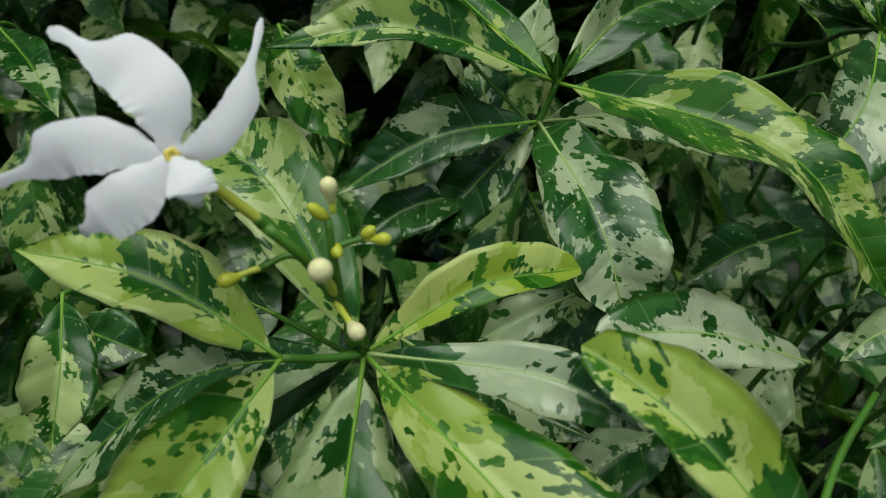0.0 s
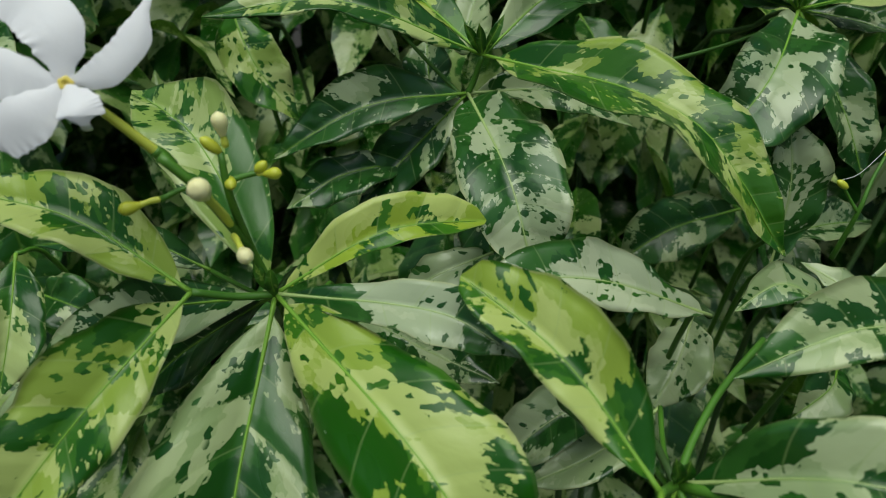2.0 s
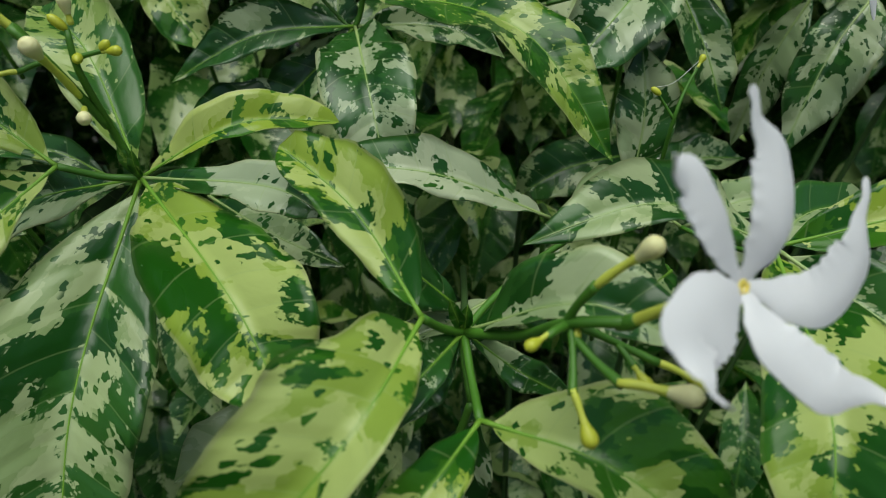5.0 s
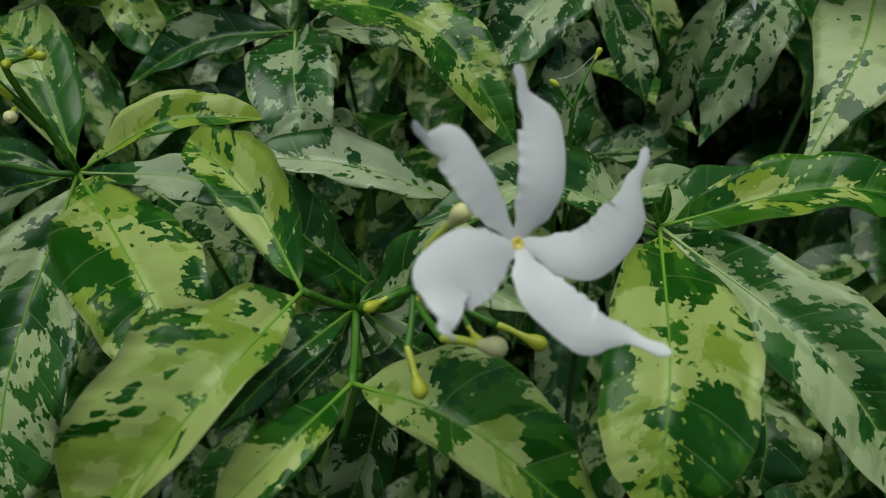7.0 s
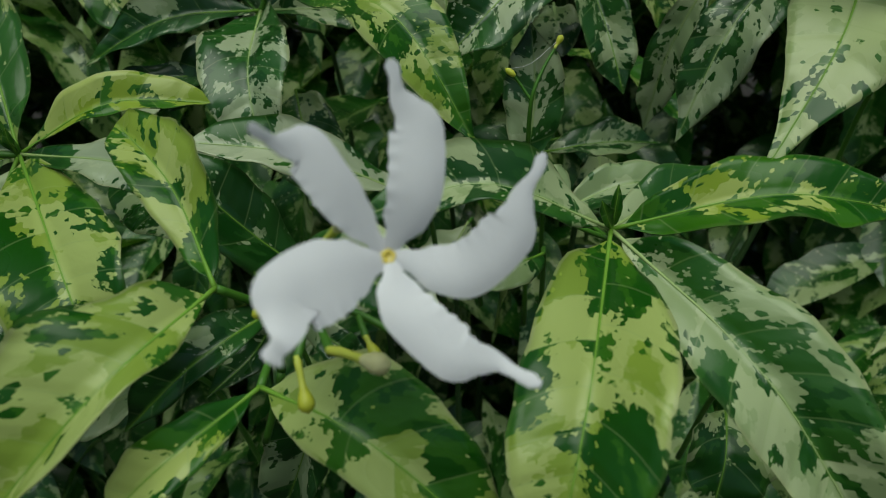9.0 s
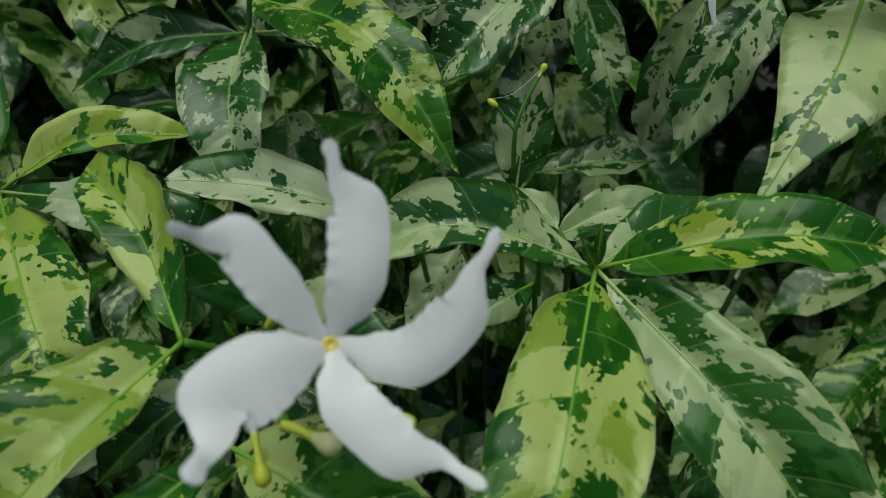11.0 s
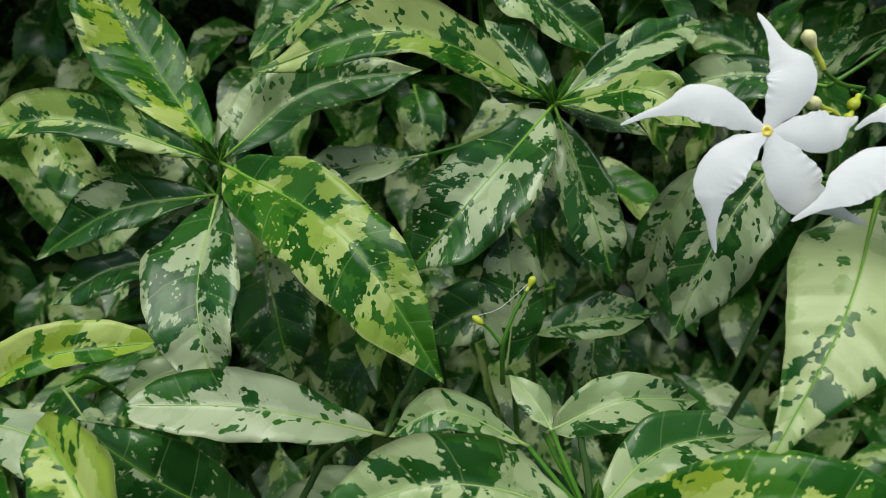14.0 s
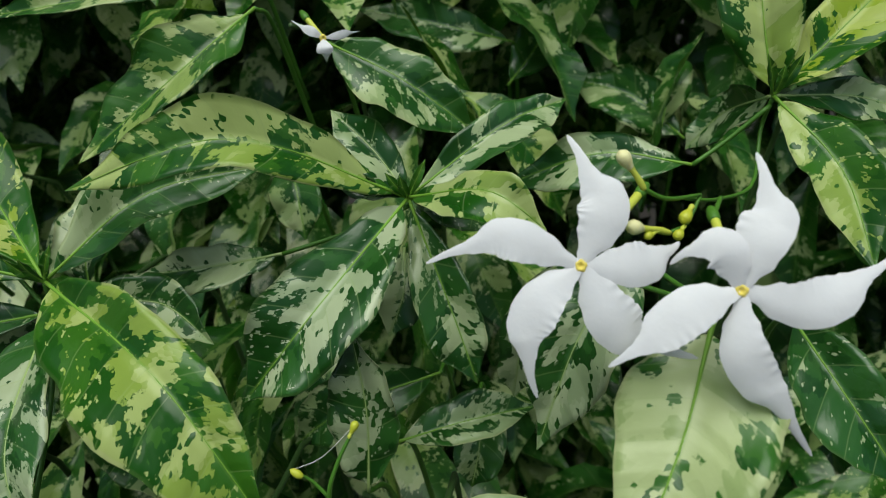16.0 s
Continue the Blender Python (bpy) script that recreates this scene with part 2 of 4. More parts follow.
            face([top[a][b] for a, b in cells][::-1], cells[::-1])
            if thick:
                face([low[a][b] for a, b in cells], cells)
    if thick:
        for i in range(rows):
            for j in (0, m):
                cells = [(i, j), (i + 1, j), (i + 1, j), (i, j)]
                face([top[i][j], top[i + 1][j], low[i + 1][j], low[i][j]], cells)
    return bm, pts, n0


def leaf(parent, base, middle, tip, normal, left, right, fold, pale, young, skew=0.96, white=0.0):
    """A leaf of a shoot, with its midrib and stalk as a part of its own."""
    bm, pts, n0 = leaf_sheet(base, middle, tip, normal, left, right, fold, leaf_rng, skew=skew)
    ob = part("leaf", bm, LEAF, parent)
    ob.color = (pale, young, white, 1)
    lift = n0 * 0.00022
    rib = [curve_at(pts, s) + lift for s in (0, 0.15, 0.35, 0.55, 0.75, 0.95)]
    w = left + right
    part("midrib", tube(rib, [0.0007, 0.005 * w + 0.0003, 0.0045 * w + 0.0001, 0.0034 * w + 0.0001, 0.0022 * w + 0.0001, 0.0001], 6, 18), PALE_RIB if pale > 0.59 and young < 0.4 else RIB, ob)
    return ob


leaf_rng = random.Random(5)

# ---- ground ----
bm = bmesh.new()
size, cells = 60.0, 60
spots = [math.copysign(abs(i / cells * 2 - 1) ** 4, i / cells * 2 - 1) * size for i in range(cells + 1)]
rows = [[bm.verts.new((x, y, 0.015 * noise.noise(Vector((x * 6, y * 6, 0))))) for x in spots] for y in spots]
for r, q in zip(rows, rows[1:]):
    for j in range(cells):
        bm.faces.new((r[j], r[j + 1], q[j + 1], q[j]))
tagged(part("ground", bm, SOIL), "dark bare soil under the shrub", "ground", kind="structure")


# ---- parts of flowers and shoots ----
def petal_width(s, tail):
    """Outline of a petal: narrow claw, broad blade, blunt shoulder and a thin tail."""
    k = ((0.0, 0.20), (0.08, 0.36), (0.22, 0.78), (0.38, 1.0), (0.58, 1.0), (0.66, 0.97), (0.70, 0.84), (0.745, 0.50), (0.785, 0.14 + 0.6 * tail), (0.84, 0.85 * tail), (0.95, 1.05 * tail), (1.0, 0.45 * tail))
    if tail < 0.22:
        k = ((0.0, 0.20), (0.08, 0.36), (0.22, 0.78), (0.38, 0.97), (0.52, 1.0), (0.62, 0.93), (0.69, 0.72), (0.75, 0.42), (0.80, 0.25), (0.88, 0.16), (0.96, 0.11), (1.0, 0.04))
    for (a, p), (b, q) in zip(k, k[1:]):
        if s <= b:
            f = (s - a) / (b - a)
            return p + (q - p) * f * f * (3 - 2 * f)
    return 0.45 * tail


def petal(parent, centre, middle, knee, tip, facing, half, tail, rng):
    """A petal: a straight blade to its knee, then a tail that leaves from the corner on the tip's side."""
    bm = bmesh.new()
    c0, m0, k0, t0 = (Vector(p) for p in (centre, middle, knee, tip))
    n0 = Vector(facing)
    axis = (k0 - c0).normalized()
    c0 = c0 + axis * 0.0004
    side = n0.cross(axis).normalized()
    turn = 0.68 if tail > 0.245 else 0.60
    lean = (0.70 if tail > 0.245 else 0.45 if tail > 0.22 else 0.28) * half * max(-1.0, min(1.0, (t0 - k0).dot(side) / half))
    blade = [c0, m0, k0]
    end = k0 + side * lean
    hook = [end - axis * 0.1 * half, (end + t0) / 2 + axis * 0.12 * half, t0]

    def path(s):
        p = curve_at(blade, min(s / 0.74, 1.0))
        f = min(max((s - turn) / (0.785 - turn), 0.0), 1.0)
        return p.lerp(curve_at(hook, min(max((s - 0.70) / 0.30, 0.0), 1.0)), f * f * (3 - 2 * f))

    rows, cols, thick = 56, 6, 0.0003
    ph = [rng.uniform(0, 6.3) for _ in range(4)]
    grid = []
    for i in range(rows + 1):
        s = i / rows
        c = path(s)
        d = (path(min(s + 0.05, 1)) - path(max(s - 0.05, 0))).normalized()
        n = (n0 - d * n0.dot(d)).normalized()
        a = n.cross(d)
        w = petal_width(s, tail) * half
        line = []
        for j in range(-cols, cols + 1):
            q = j / cols
            frill = max(q, 0) ** 4 * (0.15 < s < 0.72)
            rim = 1 + (0.022 * math.sin(61 * s + 2 * math.sin(11 * s) + ph[0]) + 0.014 * math.sin(103 * s + ph[1])) * frill + 0.02 * math.sin(15 * s + ph[2])
            bend = 0.08 * w * q * abs(q) - 0.13 * w * q * q + w * 0.035 * frill * math.sin(80 * s + 3 * math.sin(9 * s) + ph[2]) + w * 0.05 * math.sin(7 * s + ph[3]) * q
            line.append((c + a * w * q * rim + n * bend, n))
        grid.append(line)
    top = [[bm.verts.new(p + n * thick / 2) for p, n in r] for r in grid]
    low = [[bm.verts.new(p - n * thick / 2) for p, n in r] for r in grid]
    m = 2 * cols
    for i in range(rows):
        for j in range(m):
            bm.faces.new((top[i + 1][j], top[i + 1][j + 1], top[i][j + 1], top[i][j]))
            bm.faces.new((low[i][j], low[i][j + 1], low[i + 1][j + 1], low[i + 1][j]))
        for j in (0, m):
            bm.faces.new([bm.verts.new(v.co) for v in (top[i][j], top[i + 1][j], low[i + 1][j], low[i][j])])
    return part("petal", bm, PETAL, parent)


def flower(parent, centre, facing, calyx, petals, tail=0.18):
    """A pinwheel flower: five petals round a yellow throat, on a long tube. Each petal: middle, knee, tip and half width."""
    rng = random.Random(round(centre[0] * 1000))
    c, n, back = Vector(centre), Vector(facing), Vector(calyx)
    bm = tube([c - n * 0.0024, c - n * 0.004, c * 0.55 + back * 0.45 - n * 0.002, back], [0.0010, 0.0008, 0.0009, 0.0011], 10, 16)
    ob = part("flower", bm, TUBE, parent, "white pinwheel flower with five twisted petals on a slim tube")
    for middle, knee, tip, half in petals:
        petal(ob, c, middle, knee, tip, n, half, tail, rng)
    x = n.orthogonal().normalized()
    y = n.cross(x)
    bm = bmesh.new()
    rings = []
    for r, h in ((0.0013, 0.0002), (0.0010, 0.0006), (0.0007, 0.0006), (0.0004, 0.0003), (0.0002, 0.0001)):
        rings.append([bm.verts.new(c + n * h + r * (1 + 0.10 * math.cos(5 * a)) * (math.cos(a) * x + math.sin(a) * y)) for a in (k * math.pi / 10 for k in range(20))])
    for a, b in zip(rings, rings[1:]):
        for k in range(20):
            bm.faces.new((a[k], a[(k + 1) % 20], b[(k + 1) % 20], b[k]))
    bm.faces.new(rings[-1])
    part("throat", bm, THROAT, ob, "yellow throat")
    stem_way = (c - back).normalized()
    part("calyx", tube([back - stem_way * 0.003, back, back + stem_way * 0.002], [0.0010, 0.0015, 0.0012], 8), STEM, ob, "small green calyx")
    return ob


def bud(parent, foot, head, radius, ripe):
    """A flower bud: a stalk-like tube that swells into a rounded head. ripe: cream, else yellow-green."""
    a, b = Vector(foot), Vector(head)
    d = b - a
    e = b + d.normalized() * radius * 0.85
    r = radius
    if d.length < 3.2 * radius:
        radii = [0.45 * r, 0.8 * r, r, 0.93 * r, 0.62 * r, 0.08 * r]
        return part("bud", tube([a, a + d * 0.4, b, e], radii, 10, 14), BUD if ripe else YELLOW, parent, "round cream flower bud" if ripe else "small yellow-green flower bud")
    way = d.normalized()
    neck = b - way * r * 2.1
    ob = part("bud", tube([a, a + (neck - a) * 0.5 + Vector((0, 0, 0.15 * r)), neck + way * 0.3 * r], [0.36 * r, 0.48 * r, 0.42 * r, 0.38 * r, 0.5 * r], 10, 14), TUBE, parent, "long flower bud on a yellow-green tube")
    round_head = [r * k for k in (0.46, 0.56, 0.70, 0.84, 0.94, 0.98, 0.93, 0.72, 0.12)]
    part("bud_tip", tube([neck, neck.lerp(e, 0.5), e], round_head, 12, 24), BUD if ripe else YELLOW, ob, "swollen cream tip" if ripe else "swollen yellow tip")
    return ob


def stalk(parent, points, radii, name="stalk", material=None):
    return part(name, tube(points, radii, 8), material or STEM, parent)


# ---- the shoots: node, stem, leaves ----
shoots = {}


shoot = thing("jasmine_shoot", "flowering shoot with marbled leaves, a white flower and buds", "shrub shoot", "shoots of the shrub")
shoots["A"] = shoot
part("stem", tube([(-0.0182, 0.1268, 0.9147), (-0.0182, 0.1588, 0.9067), (-0.0182, 0.2368, 0.8597), (0.0143, 0.2589, 0.5946), (0.0467, 0.2709, 0.2744), (0.0745, 0.3327, 0.0000)], [0.0010, 0.0010, 0.0013, 0.0020, 0.0032, 0.005], 8, 20), OLD_STEM, shoot, "dark green stem turning woody below")
stalk(shoot, [(-0.0182, 0.1268, 0.9147), (-0.0263, 0.1226, 0.9162), (-0.0343, 0.1163, 0.9206)], [0.0011, 0.0010, 0.0010], "side_stem")
leaf(shoot, (-0.0343, 0.1163, 0.9206), (-0.0606, 0.1218, 0.9361), (-0.0904, 0.1255, 0.9417), (0.1993, -0.5869, 0.7848), 0.0098, 0.0105, 33, 0.60, 0.75, 0.96, 0.00)
leaf(shoot, (-0.0343, 0.1163, 0.9206), (-0.0515, 0.0940, 0.9034), (-0.0704, 0.0786, 0.8805), (0.1534, -0.7848, 0.6004), 0.0119, 0.0139, 35, 0.68, 0.70, 0.96, 0.00)
leaf(shoot, (-0.0182, 0.1268, 0.9147), (-0.0236, 0.0872, 0.8715), (-0.0235, 0.0647, 0.8292), (0.2700, -0.6800, 0.6800), 0.0213, 0.0236, 34, 0.58, 0.15, 0.96, 0.12)
leaf(shoot, (-0.0182, 0.1268, 0.9147), (0.0200, 0.0848, 0.8991), (0.0361, 0.0695, 0.8766), (0.0884, -0.4926, 0.8657), 0.0168, 0.0169, 35, 0.59, 0.75, 0.96, 0.00)
leaf(shoot, (-0.0182, 0.1268, 0.9147), (0.0083, 0.1330, 0.9289), (0.0340, 0.1450, 0.9274), (0.0734, -0.7027, 0.7077), 0.0086, 0.0051, 35, 0.68, 0.90, 1.3, 0.00)
leaf(shoot, (-0.0182, 0.1268, 0.9147), (-0.0410, 0.1516, 0.9455), (-0.0632, 0.1658, 0.9569), (0.1620, -0.6324, 0.7575), 0.0132, 0.0135, 31, 0.60, 0.40, 0.96, 0.00)
leaf(shoot, (-0.0182, 0.1268, 0.9147), (-0.0648, 0.1354, 0.9007), (-0.1050, 0.1274, 0.8678), (-0.3502, -0.6847, 0.6392), 0.0161, 0.0088, 31, 0.55, 0.00, 0.96, 0.18)
leaf(shoot, (-0.0182, 0.1268, 0.9147), (-0.0536, 0.1451, 0.8847), (-0.0696, 0.1341, 0.8702), (-0.4824, -0.7620, 0.4320), 0.0123, 0.0071, 37, 0.45, 0.00, 0.96, 0.18)
leaf(shoot, (-0.0182, 0.1268, 0.9147), (-0.0203, 0.1480, 0.8816), (-0.0153, 0.1380, 0.8624), (0.4848, -0.8604, -0.1573), 0.0052, 0.0075, 33, 0.55, 0.00, 0.96, 0.18)
stalk(shoot, [(-0.0182, 0.1278, 0.9117), (-0.0330, 0.1471, 0.9060), (-0.0479, 0.1633, 0.9032)], [0.0008, 0.0007, 0.0008], "petiole")
leaf(shoot, (-0.0479, 0.1633, 0.9032), (-0.0686, 0.1654, 0.9115), (-0.1040, 0.1680, 0.9093), (0.0275, -0.6487, 0.7606), 0.0072, 0.0055, 33, 0.50, 0.00, 0.96, 0.18)
stalk(shoot, [(0.0189, 0.1238, 0.8421), (0.0209, 0.1438, 0.8221), (0.0229, 0.1738, 0.7521)], [0.0008, 0.0010, 0.0013], "petiole")
leaf(shoot, (0.0189, 0.1238, 0.8421), (0.0037, 0.1100, 0.8400), (-0.0092, 0.0983, 0.8336), (0.1941, -0.4983, 0.8450), 0.0116, 0.0099, 38, 0.80, 0.00, 0.96, 0.18)

shoot = thing("jasmine_shoot", "leafy shoot with drooping green and cream marbled leaves", "shrub shoot", "shoots of the shrub")
shoots["B"] = shoot
part("stem", tube([(0.0299, 0.2038, 0.9495), (0.0299, 0.2358, 0.9415), (0.0299, 0.3138, 0.8945), (0.0506, 0.3116, 0.6172), (0.0713, 0.2994, 0.2848), (0.0890, 0.3404, 0.0000)], [0.0010, 0.0010, 0.0013, 0.0020, 0.0032, 0.005], 8, 20), OLD_STEM, shoot, "dark green stem turning woody below")
stalk(shoot, [(0.0299, 0.2038, 0.9495), (0.0320, 0.2032, 0.9542), (0.0342, 0.2006, 0.9620)], [0.0011, 0.0010, 0.0010], "side_stem")
stalk(shoot, [(0.0299, 0.2048, 0.9465), (0.0337, 0.1857, 0.9266), (0.0374, 0.1637, 0.9097)], [0.0008, 0.0007, 0.0008], "petiole")
leaf(shoot, (0.0374, 0.1637, 0.9097), (0.0234, 0.1592, 0.9057), (0.0098, 0.1567, 0.8988), (-0.1344, -0.6428, 0.7542), 0.0090, 0.0066, 34, 0.70, 0.00, 0.96, 0.30)
leaf(shoot, (0.0342, 0.2006, 0.9620), (0.0857, 0.1619, 0.9527), (0.1143, 0.1457, 0.9172), (0.0413, -0.5951, 0.8026), 0.0129, 0.0200, 37, 0.60, 0.65, 0.85, 0.00)
leaf(shoot, (0.0299, 0.2038, 0.9495), (0.0407, 0.1597, 0.9345), (0.0479, 0.1463, 0.9082), (-0.0874, -0.5989, 0.7960), 0.0165, 0.0154, 34, 0.62, 0.00, 0.96, 0.35)
leaf(shoot, (0.0299, 0.2038, 0.9495), (-0.0027, 0.1944, 0.9470), (-0.0327, 0.1867, 0.9312), (0.0416, -0.7970, 0.6025), 0.0098, 0.0109, 35, 0.36, 0.00, 0.96, 0.18)
leaf(shoot, (0.0299, 0.2038, 0.9495), (0.0111, 0.2012, 0.9305), (-0.0068, 0.1917, 0.9134), (-0.1680, -0.8705, 0.4626), 0.0125, 0.0106, 32, 0.55, 0.00, 0.96, 0.18)
stalk(shoot, [(0.0299, 0.2048, 0.9465), (0.0204, 0.2056, 0.9349), (0.0109, 0.2034, 0.9263)], [0.0008, 0.0007, 0.0008], "petiole")
leaf(shoot, (0.0109, 0.2034, 0.9263), (-0.0109, 0.1915, 0.9250), (-0.0281, 0.1814, 0.9166), (0.2133, -0.6867, 0.6949), 0.0114, 0.0071, 35, 0.45, 0.00, 0.96, 0.18)
leaf(shoot, (0.0342, 0.2006, 0.9620), (-0.0087, 0.1922, 0.9785), (-0.0481, 0.1845, 0.9746), (0.2405, -0.7138, 0.6577), 0.0082, 0.0099, 32, 0.60, 0.50, 0.96, 0.00)
leaf(shoot, (0.0299, 0.2038, 0.9495), (0.0613, 0.2092, 0.9493), (0.0839, 0.1971, 0.9402), (0.0021, -0.8020, 0.5973), 0.0098, 0.0097, 35, 0.60, 0.00, 0.96, 0.18)
leaf(shoot, (0.0342, 0.2006, 0.9620), (0.0615, 0.2210, 0.9814), (0.0979, 0.2355, 0.9848), (0.2129, -0.7764, 0.5931), 0.0107, 0.0131, 36, 0.55, 0.10, 0.96, 0.18)
leaf(shoot, (0.0342, 0.2006, 0.9620), (-0.0026, 0.2327, 0.9921), (-0.0302, 0.2499, 1.0259), (0.3077, -0.5785, 0.7554), 0.0203, 0.0127, 27, 0.52, 0.90, 0.96, 0.00)
stalk(shoot, [(0.0299, 0.2048, 0.9465), (0.0133, 0.2133, 0.9616), (-0.0034, 0.2188, 0.9797)], [0.0008, 0.0007, 0.0008], "petiole")
leaf(shoot, (-0.0034, 0.2188, 0.9797), (0.0013, 0.2136, 0.9699), (0.0075, 0.2105, 0.9586), (0.1149, -0.9033, 0.4134), 0.0025, 0.0029, 31, 0.90, 0.00, 0.96, 0.18)
leaf(shoot, (0.0342, 0.2006, 0.9620), (0.0296, 0.2302, 0.9635), (0.0355, 0.2454, 0.9859), (-0.0996, -0.4669, 0.8787), 0.0088, 0.0107, 36, 0.60, 0.00, 0.96, 0.18)
stalk(shoot, [(0.0299, 0.2048, 0.9465), (0.0237, 0.2249, 0.9416), (0.0174, 0.2420, 0.9398)], [0.0008, 0.0007, 0.0008], "petiole")
leaf(shoot, (0.0174, 0.2420, 0.9398), (0.0153, 0.2480, 0.9502), (0.0143, 0.2572, 0.9614), (-0.0222, -0.8199, 0.5721), 0.0103, 0.0100, 35, 0.50, 0.00, 0.96, 0.18)

shoot = thing("jasmine_shoot", "shoot with pale grey-green marbled leaves", "shrub shoot", "shoots of the shrub")
shoots["C"] = shoot
part("stem", tube([(-0.0182, 0.1268, 0.9147), (-0.0182, 0.1588, 0.9067), (-0.0182, 0.2368, 0.8597), (0.0143, 0.2589, 0.5946), (0.0467, 0.2709, 0.2744), (0.0745, 0.3327, 0.0000)], [0.0010, 0.0010, 0.0013, 0.0020, 0.0032, 0.005], 8, 20), OLD_STEM, shoot, "dark green stem turning woody below")
leaf(shoot, (-0.0182, 0.1268, 0.9147), (0.0207, 0.1152, 0.9168), (0.0400, 0.1029, 0.9124), (-0.1985, -0.5597, 0.8046), 0.0068, 0.0093, 33, 0.64, 0.00, 0.96, 0.50)
stalk(shoot, [(-0.0141, 0.1609, 0.8982), (-0.0131, 0.1759, 0.8902), (-0.0111, 0.2059, 0.8382)], [0.0008, 0.0009, 0.0012], "petiole")
leaf(shoot, (-0.0141, 0.1609, 0.8982), (0.0140, 0.1394, 0.8933), (0.0376, 0.1254, 0.8900), (-0.1839, -0.4671, 0.8649), 0.0066, 0.0112, 31, 0.60, 0.00, 0.96, 0.18)

shoot = thing("jasmine_shoot", "flowering shoot with yellow-green marbled leaves and one white flower", "shrub shoot", "shoots of the shrub")
shoots["D"] = shoot
part("stem", tube([(0.0718, 0.0899, 0.8906), (0.0718, 0.1219, 0.8826), (0.0718, 0.1999, 0.8356), (0.0822, 0.2336, 0.5789), (0.0926, 0.2573, 0.2672), (0.1015, 0.3290, 0.0000)], [0.0010, 0.0010, 0.0013, 0.0020, 0.0032, 0.005], 8, 20), OLD_STEM, shoot, "dark green stem turning woody below")
stalk(shoot, [(0.0718, 0.0899, 0.8906), (0.0674, 0.0839, 0.8947), (0.0630, 0.0759, 0.9017)], [0.0011, 0.0010, 0.0010], "side_stem")
stalk(shoot, [(0.0718, 0.0899, 0.8906), (0.0736, 0.0783, 0.8863), (0.0755, 0.0646, 0.8849)], [0.0011, 0.0010, 0.0010], "side_stem")
leaf(shoot, (0.0630, 0.0759, 0.9017), (0.0470, 0.0931, 0.9186), (0.0268, 0.1077, 0.9296), (-0.0152, -0.6689, 0.7432), 0.0081, 0.0119, 37, 0.55, 0.80, 1.25, 0.00)
stalk(shoot, [(0.0718, 0.0909, 0.8876), (0.0721, 0.1117, 0.8791), (0.0723, 0.1296, 0.8735)], [0.0008, 0.0007, 0.0008], "petiole")
leaf(shoot, (0.0723, 0.1296, 0.8735), (0.0488, 0.1173, 0.9016), (0.0296, 0.1121, 0.9280), (0.7819, -0.3872, 0.4886), 0.0163, 0.0106, 33, 0.42, 0.00, 0.96, 0.18)
stalk(shoot, [(0.0718, 0.0909, 0.8876), (0.0765, 0.1115, 0.8824), (0.0812, 0.1292, 0.8802)], [0.0008, 0.0007, 0.0008], "petiole")
leaf(shoot, (0.0812, 0.1292, 0.8802), (0.0621, 0.1174, 0.8743), (0.0424, 0.1106, 0.8693), (0.0146, -0.5277, 0.8493), 0.0076, 0.0054, 36, 0.70, 0.00, 0.96, 0.18)
leaf(shoot, (0.0718, 0.0899, 0.8906), (0.0645, 0.0873, 0.8778), (0.0566, 0.0757, 0.8723), (-0.1542, -0.7134, 0.6836), 0.0059, 0.0054, 37, 0.35, 0.00, 0.96, 0.18)
leaf(shoot, (0.0718, 0.0899, 0.8906), (0.0855, 0.0897, 0.8801), (0.0979, 0.0754, 0.8821), (-0.0681, -0.5934, 0.8020), 0.0046, 0.0055, 36, 0.45, 0.00, 0.96, 0.18)
leaf(shoot, (0.0718, 0.0899, 0.8906), (0.0950, 0.0717, 0.9084), (0.1163, 0.0621, 0.9039), (-0.4929, -0.4245, 0.7595), 0.0111, 0.0067, 37, 0.80, 0.10, 0.96, 0.25)
leaf(shoot, (0.0755, 0.0646, 0.8849), (0.1021, 0.0512, 0.8839), (0.1336, 0.0491, 0.8544), (0.2301, -0.6156, 0.7537), 0.0147, 0.0094, 34, 0.64, 0.60, 0.96, 0.00)
leaf(shoot, (0.0630, 0.0759, 0.9017), (0.0519, 0.0446, 0.8942), (0.0195, 0.0337, 0.8571), (0.1100, -0.5600, 0.8200), 0.0080, 0.0183, 37, 0.80, 0.70, 0.96, 0.00)
leaf(shoot, (0.0718, 0.0899, 0.8906), (0.0595, 0.0701, 0.8867), (0.0424, 0.0639, 0.8703), (0.1221, -0.6936, 0.7100), 0.0053, 0.0077, 34, 0.30, 0.00, 0.96, 0.20)
leaf(shoot, (0.0755, 0.0646, 0.8849), (0.0637, 0.0458, 0.8803), (0.0489, 0.0404, 0.8658), (0.0814, -0.6704, 0.7375), 0.0072, 0.0061, 38, 0.62, 0.80, 0.96, 0.00)
stalk(shoot, [(0.0718, 0.0909, 0.8876), (0.0741, 0.0951, 0.8742), (0.0765, 0.0963, 0.8638)], [0.0008, 0.0007, 0.0008], "petiole")
leaf(shoot, (0.0765, 0.0963, 0.8638), (0.0709, 0.0970, 0.8400), (0.0601, 0.1006, 0.8104), (-0.2491, -0.9685, -0.0018), 0.0106, 0.0123, 37, 0.50, 0.00, 0.96, 0.18)

shoot = thing("jasmine_shoot", "shoot with a broad nearly white leaf", "shrub shoot", "shoots of the shrub")
shoots["E"] = shoot
